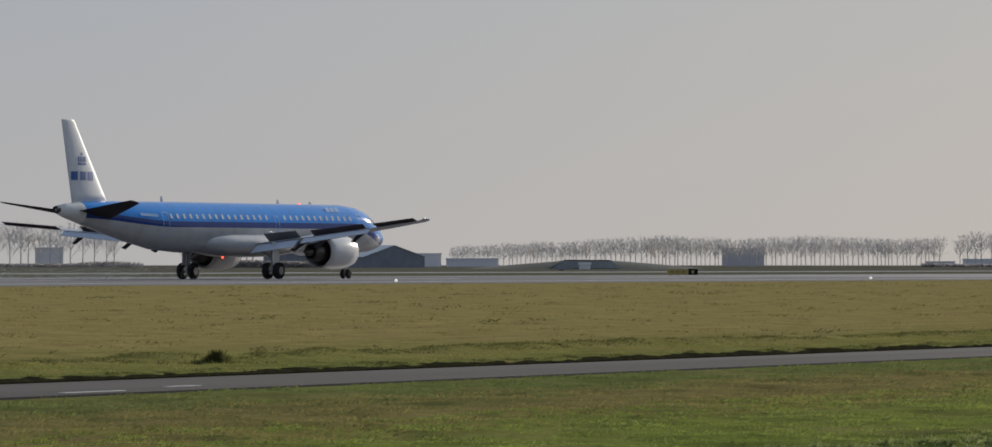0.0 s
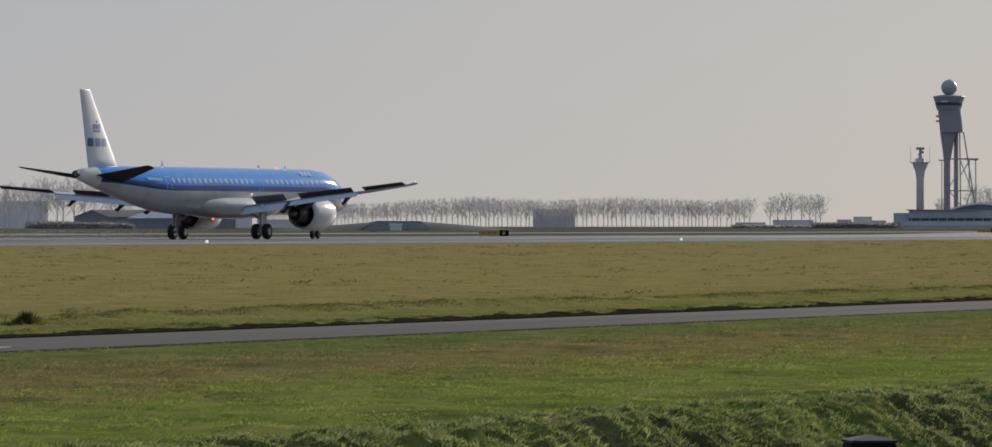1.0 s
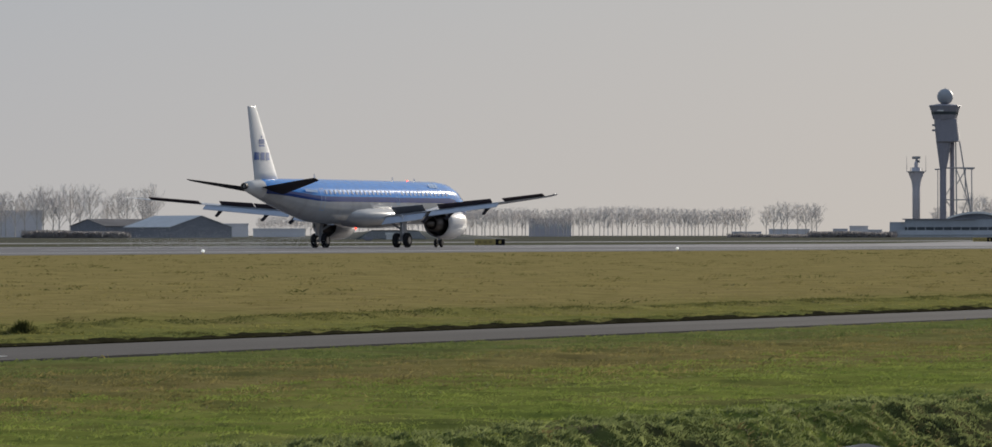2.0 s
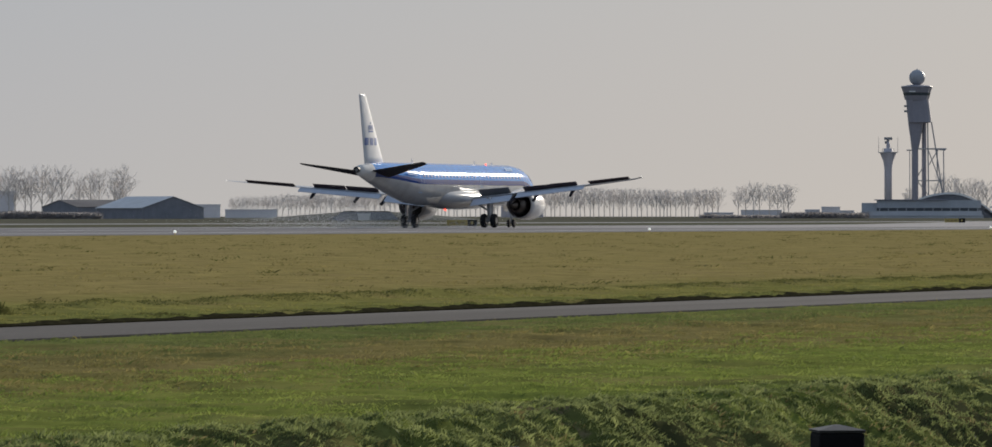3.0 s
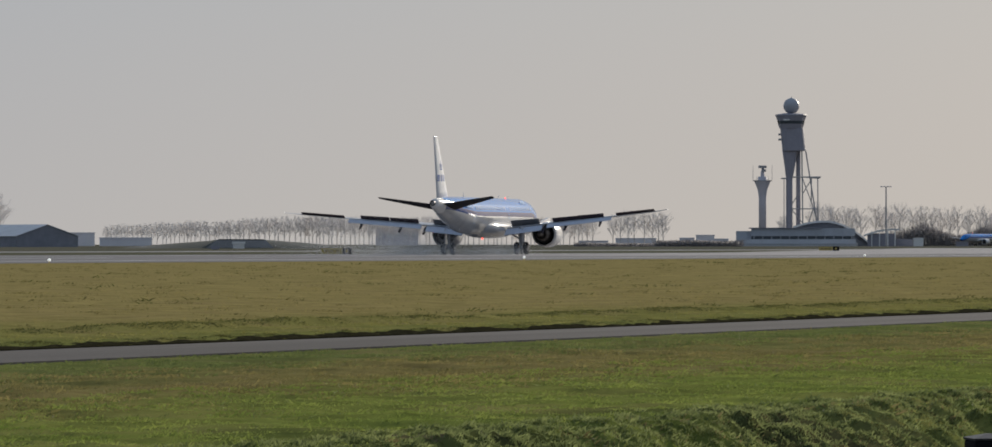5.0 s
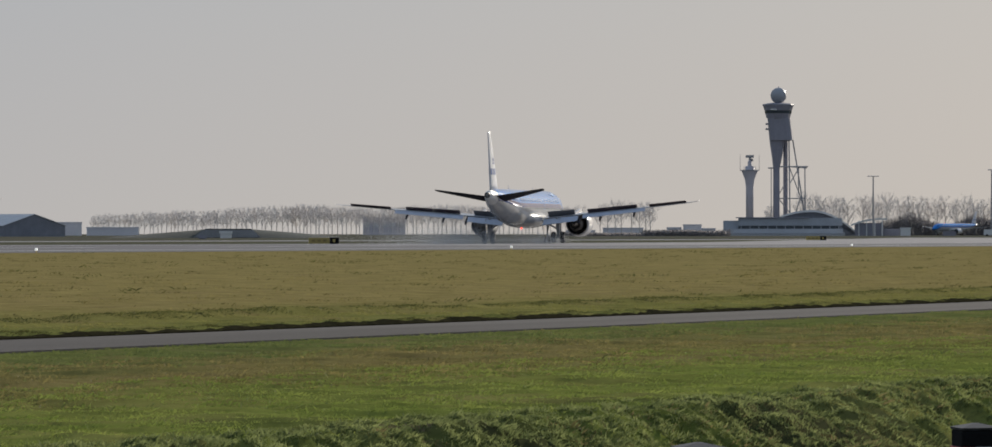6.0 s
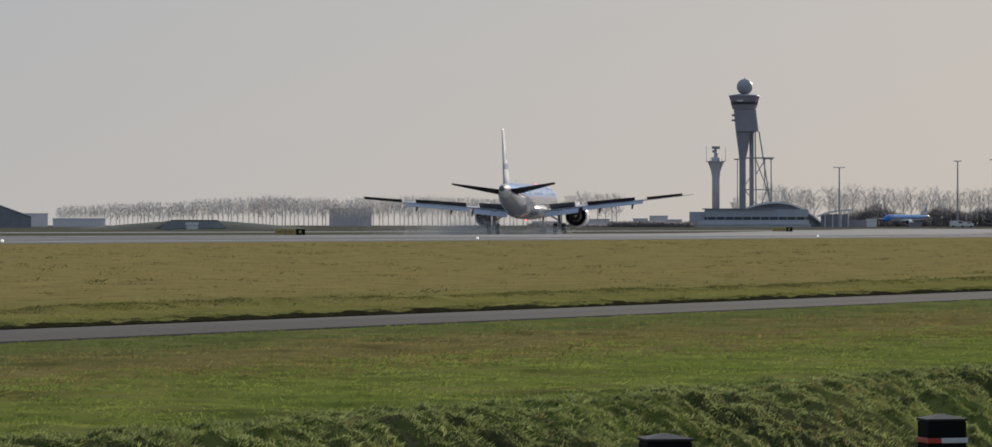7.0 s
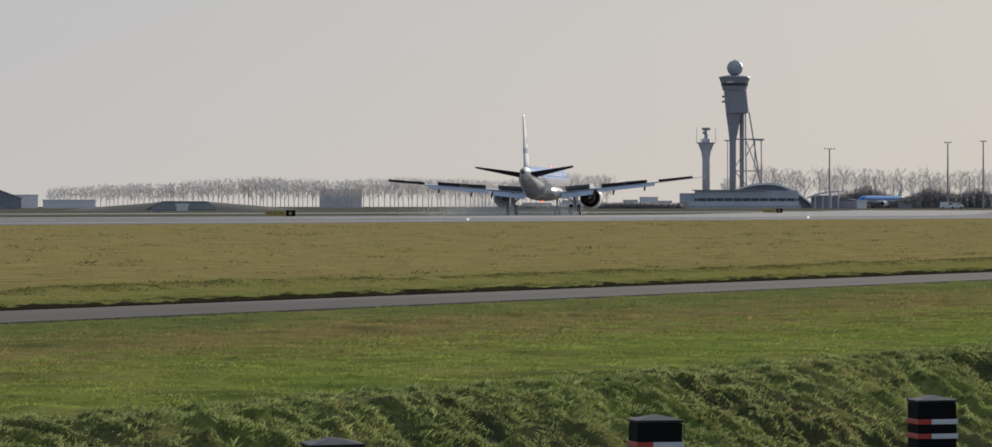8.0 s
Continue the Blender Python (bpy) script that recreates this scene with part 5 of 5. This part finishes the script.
def build_edge_lights():
    e = thing("runway_light", Matrix.Translation(off(241.6, RWY_N0 - 0.3, 0)), "small white runway edge light on a short stem", "runway light", "runway edge lights")
    bm = bmesh.new()
    tube(bm, (0, 0, -0.15), (0, 0, 0.10), 0.03, 0.03, 8)
    part("stem", bm, M["sign_yellow"], e)
    bm = bmesh.new()
    lathe_z(bm, [(0.09, 0.05), (0.12, 0.08), (0.20, 0.075), (0.24, 0.02)], 12)
    part("lamp", bm, M["edge_lamp"], e, "pale lamp head", True)
    for k in range(-4, 14):
        if k:
            copy_thing(e, Matrix.Translation(off(241.6 + 60 * k, RWY_N0 - 0.3, 0)))


def build_vehicle(u, dist, w, h, label):
    k = dist / F
    e = thing("van", place(u, dist, 0.012), label, "van")
    bm = bmesh.new()
    loft(bm, [[(-w, y, 0.4), (w, y, 0.4), (w, y, 1.1), (w * 0.8, y, 1.3), (w * 0.62, y, h), (-w * 0.98, y, h), (-w, y, 1.2)] for y in (-0.95, 0.95)])
    part("body", bm, M["arch"], e, "white van body")
    bm = bmesh.new()
    box(bm, w * 0.1, w * 0.6, -0.97, 0.97, 1.35, h - 0.25)
    part("window", bm, M["band"], e)
    for x in (-w * 0.6, w * 0.62):
        for y in (-0.85, 0.85):
            bm = bmesh.new()
            tube(bm, (x, y - 0.12, 0.34), (x, y + 0.12, 0.34), 0.34, 0.34, 14)
            part("wheel", bm, M["tyre"], e)


# ---- put the place together
build_ground()
build_pavements()
build_control_tower()
antenna = build_radar_tower()
build_fire_station()
for u, top, dist, arm in ((527, 90, 2000, 9), (714, 100, 2000, 6), (770, 102, 2050, 5)):
    build_mast(u, top, dist, arm)
gabled("barn", -15 - 784, 1600, 10.5, 30, 3.2, 6.6, 28, "barn", "barn_roof", "dark boarded barn with a pale sheet roof", "barn")
gabled("barn", -195 - 784, 1680, 11, 26, 3.6, 5.8, -60, "barn", "hedge", "low dark farm shed with a dull roof", "barn")
block("warehouse", 14, 60, 309, 2300, 20, "pale_hall", "plain pale grey warehouse with a flat roof", "warehouse")
block("warehouse", 68, 150, 317, 2250, 18, "pale_hall", "long low grey storage hall", "warehouse")
block("office_block", 505, 572, 300.5, 2830, 18, "tower_pale", "plain grey office block behind bare trees", "office block", 5)
block("farm_building", -345, -268, 288, 1950, 15, "pale_hall", "grey farm building with a flat roof", "farm building")
block("farm_building", -590, -545, 300, 1950, 12, "pale_hall", "small grey farm building behind trees", "farm building")
for x0, x1, top, dist in ((826, 872, 321.5, 2850), (884, 948, 317.5, 2850), (985, 1008, 317, 2650), (1011, 1040, 312.5, 2640), (1040, 1062, 318.5, 2600)):
    block("far_hall", x0, x1, top, dist, 20, "pale_hall", "low pale hall on the far edge of the airfield", "hall")
# simple white block added where a sign panel stands
block("white_panel_block", 1354, 1370, 318, 2050, 3, "arch", "small white block standing for a sign panel beside the shelter", "cabin")
# plain dark block set in place of a truck
block("truck_block", 1421, 1441, 324, 2110, 4, "tower", "plain dark block standing for a truck on the apron", "container")
build_mound()
build_trees()
build_scrub("scrub", 1320, 1720, 287, 2385, "dense dark leafless scrub along the apron", 3, count=9000)
build_scrub("scrub", 818, 960, 321, 1900, "low dark scrub along the airfield", 8, count=1500)
build_scrub("scrub", 945, 1085, 314, 1880, "dark leafless scrub on spoil heaps by the station", 18, count=2600)
build_scrub("scrub", -300, -128, 310, 1570, "dense dark leafless farmyard hedge", 9, count=3000)
build_scrub("scrub", -720, -420, 318, 1800, "low dark hedge along the farm", 10, count=2600)
runway_sign = build_runway_sign()
copy_thing(runway_sign, place(1221 - 784, 700, 0))
build_edge_lights()
build_vehicle(1498 - 784, 1750, 2.6, 2.2, "white van parked on the apron")
build_vehicle(1512 - 784, 1780, 2.4, 1.9, "white car-sized van parked on the apron")
build_bollards()
build_weed_tuft()
airliner = build_aircraft("airliner", "blue and white twin-engine airliner braking with raised spoilers")
taxiing = build_aircraft("taxiing_airliner", "blue and white airliner taxiing in the distance", landed=False)
spray = build_spray()
build_grass()


# ---- what moves
def motions():
    rows = [(0.0, -44.97, 356.30, 24.52), (0.5, -39.92, 368.28, 23.44), (1.0, -35.08, 380.00, 22.27), (1.5, -30.48, 391.57, 21.03),
            (2.0, -26.14, 403.11, 19.76), (2.5, -22.09, 414.79, 18.46), (3.0, -18.32, 426.78, 17.12), (3.5, -14.85, 439.21, 15.76),
            (4.0, -11.66, 452.23, 14.36), (4.5, -8.74, 465.88, 12.95), (5.0, -6.10, 480.20, 11.52), (5.5, -3.71, 495.08, 10.13),
            (6.0, -1.55, 510.37, 8.81), (6.5, 0.39, 525.75, 7.64), (7.0, 2.13, 540.80, 6.72), (7.5, 3.69, 554.91, 6.18), (8.0, 5.08, 567.34, 6.19)]
    # braking and turning, it leans a little onto its left gear
    path = [(t, pose(x, y, 0.010, 0, -0.2 - 0.05 * t, -h)) for t, x, y, h in rows]
    walk(airliner, path)
    lift = lambda t: -1.5 * min(1.0, max(0.0, (4.5 - t) / 3.0))
    walk(spray, [(t, Matrix.Translation((0, 0, lift(t))) @ m) for t, m in path])
    # a second airliner rolls slowly towards the camera, far off
    walk(taxiing, [(t, pose(162 + 7.3 * (8 - t), 2240 + 11.6 * (8 - t), 0.02, 0, 0, 148)) for t in (0.0, 4.0, 8.0)])
    # the radar antenna turns once in four seconds
    z = antenna.matrix_basis.translation.z
    walk(antenna, [(k * 0.5, pose(0, 0, z, 0, 0, 45.0 * (k - 1))) for k in range(17)])


motions()
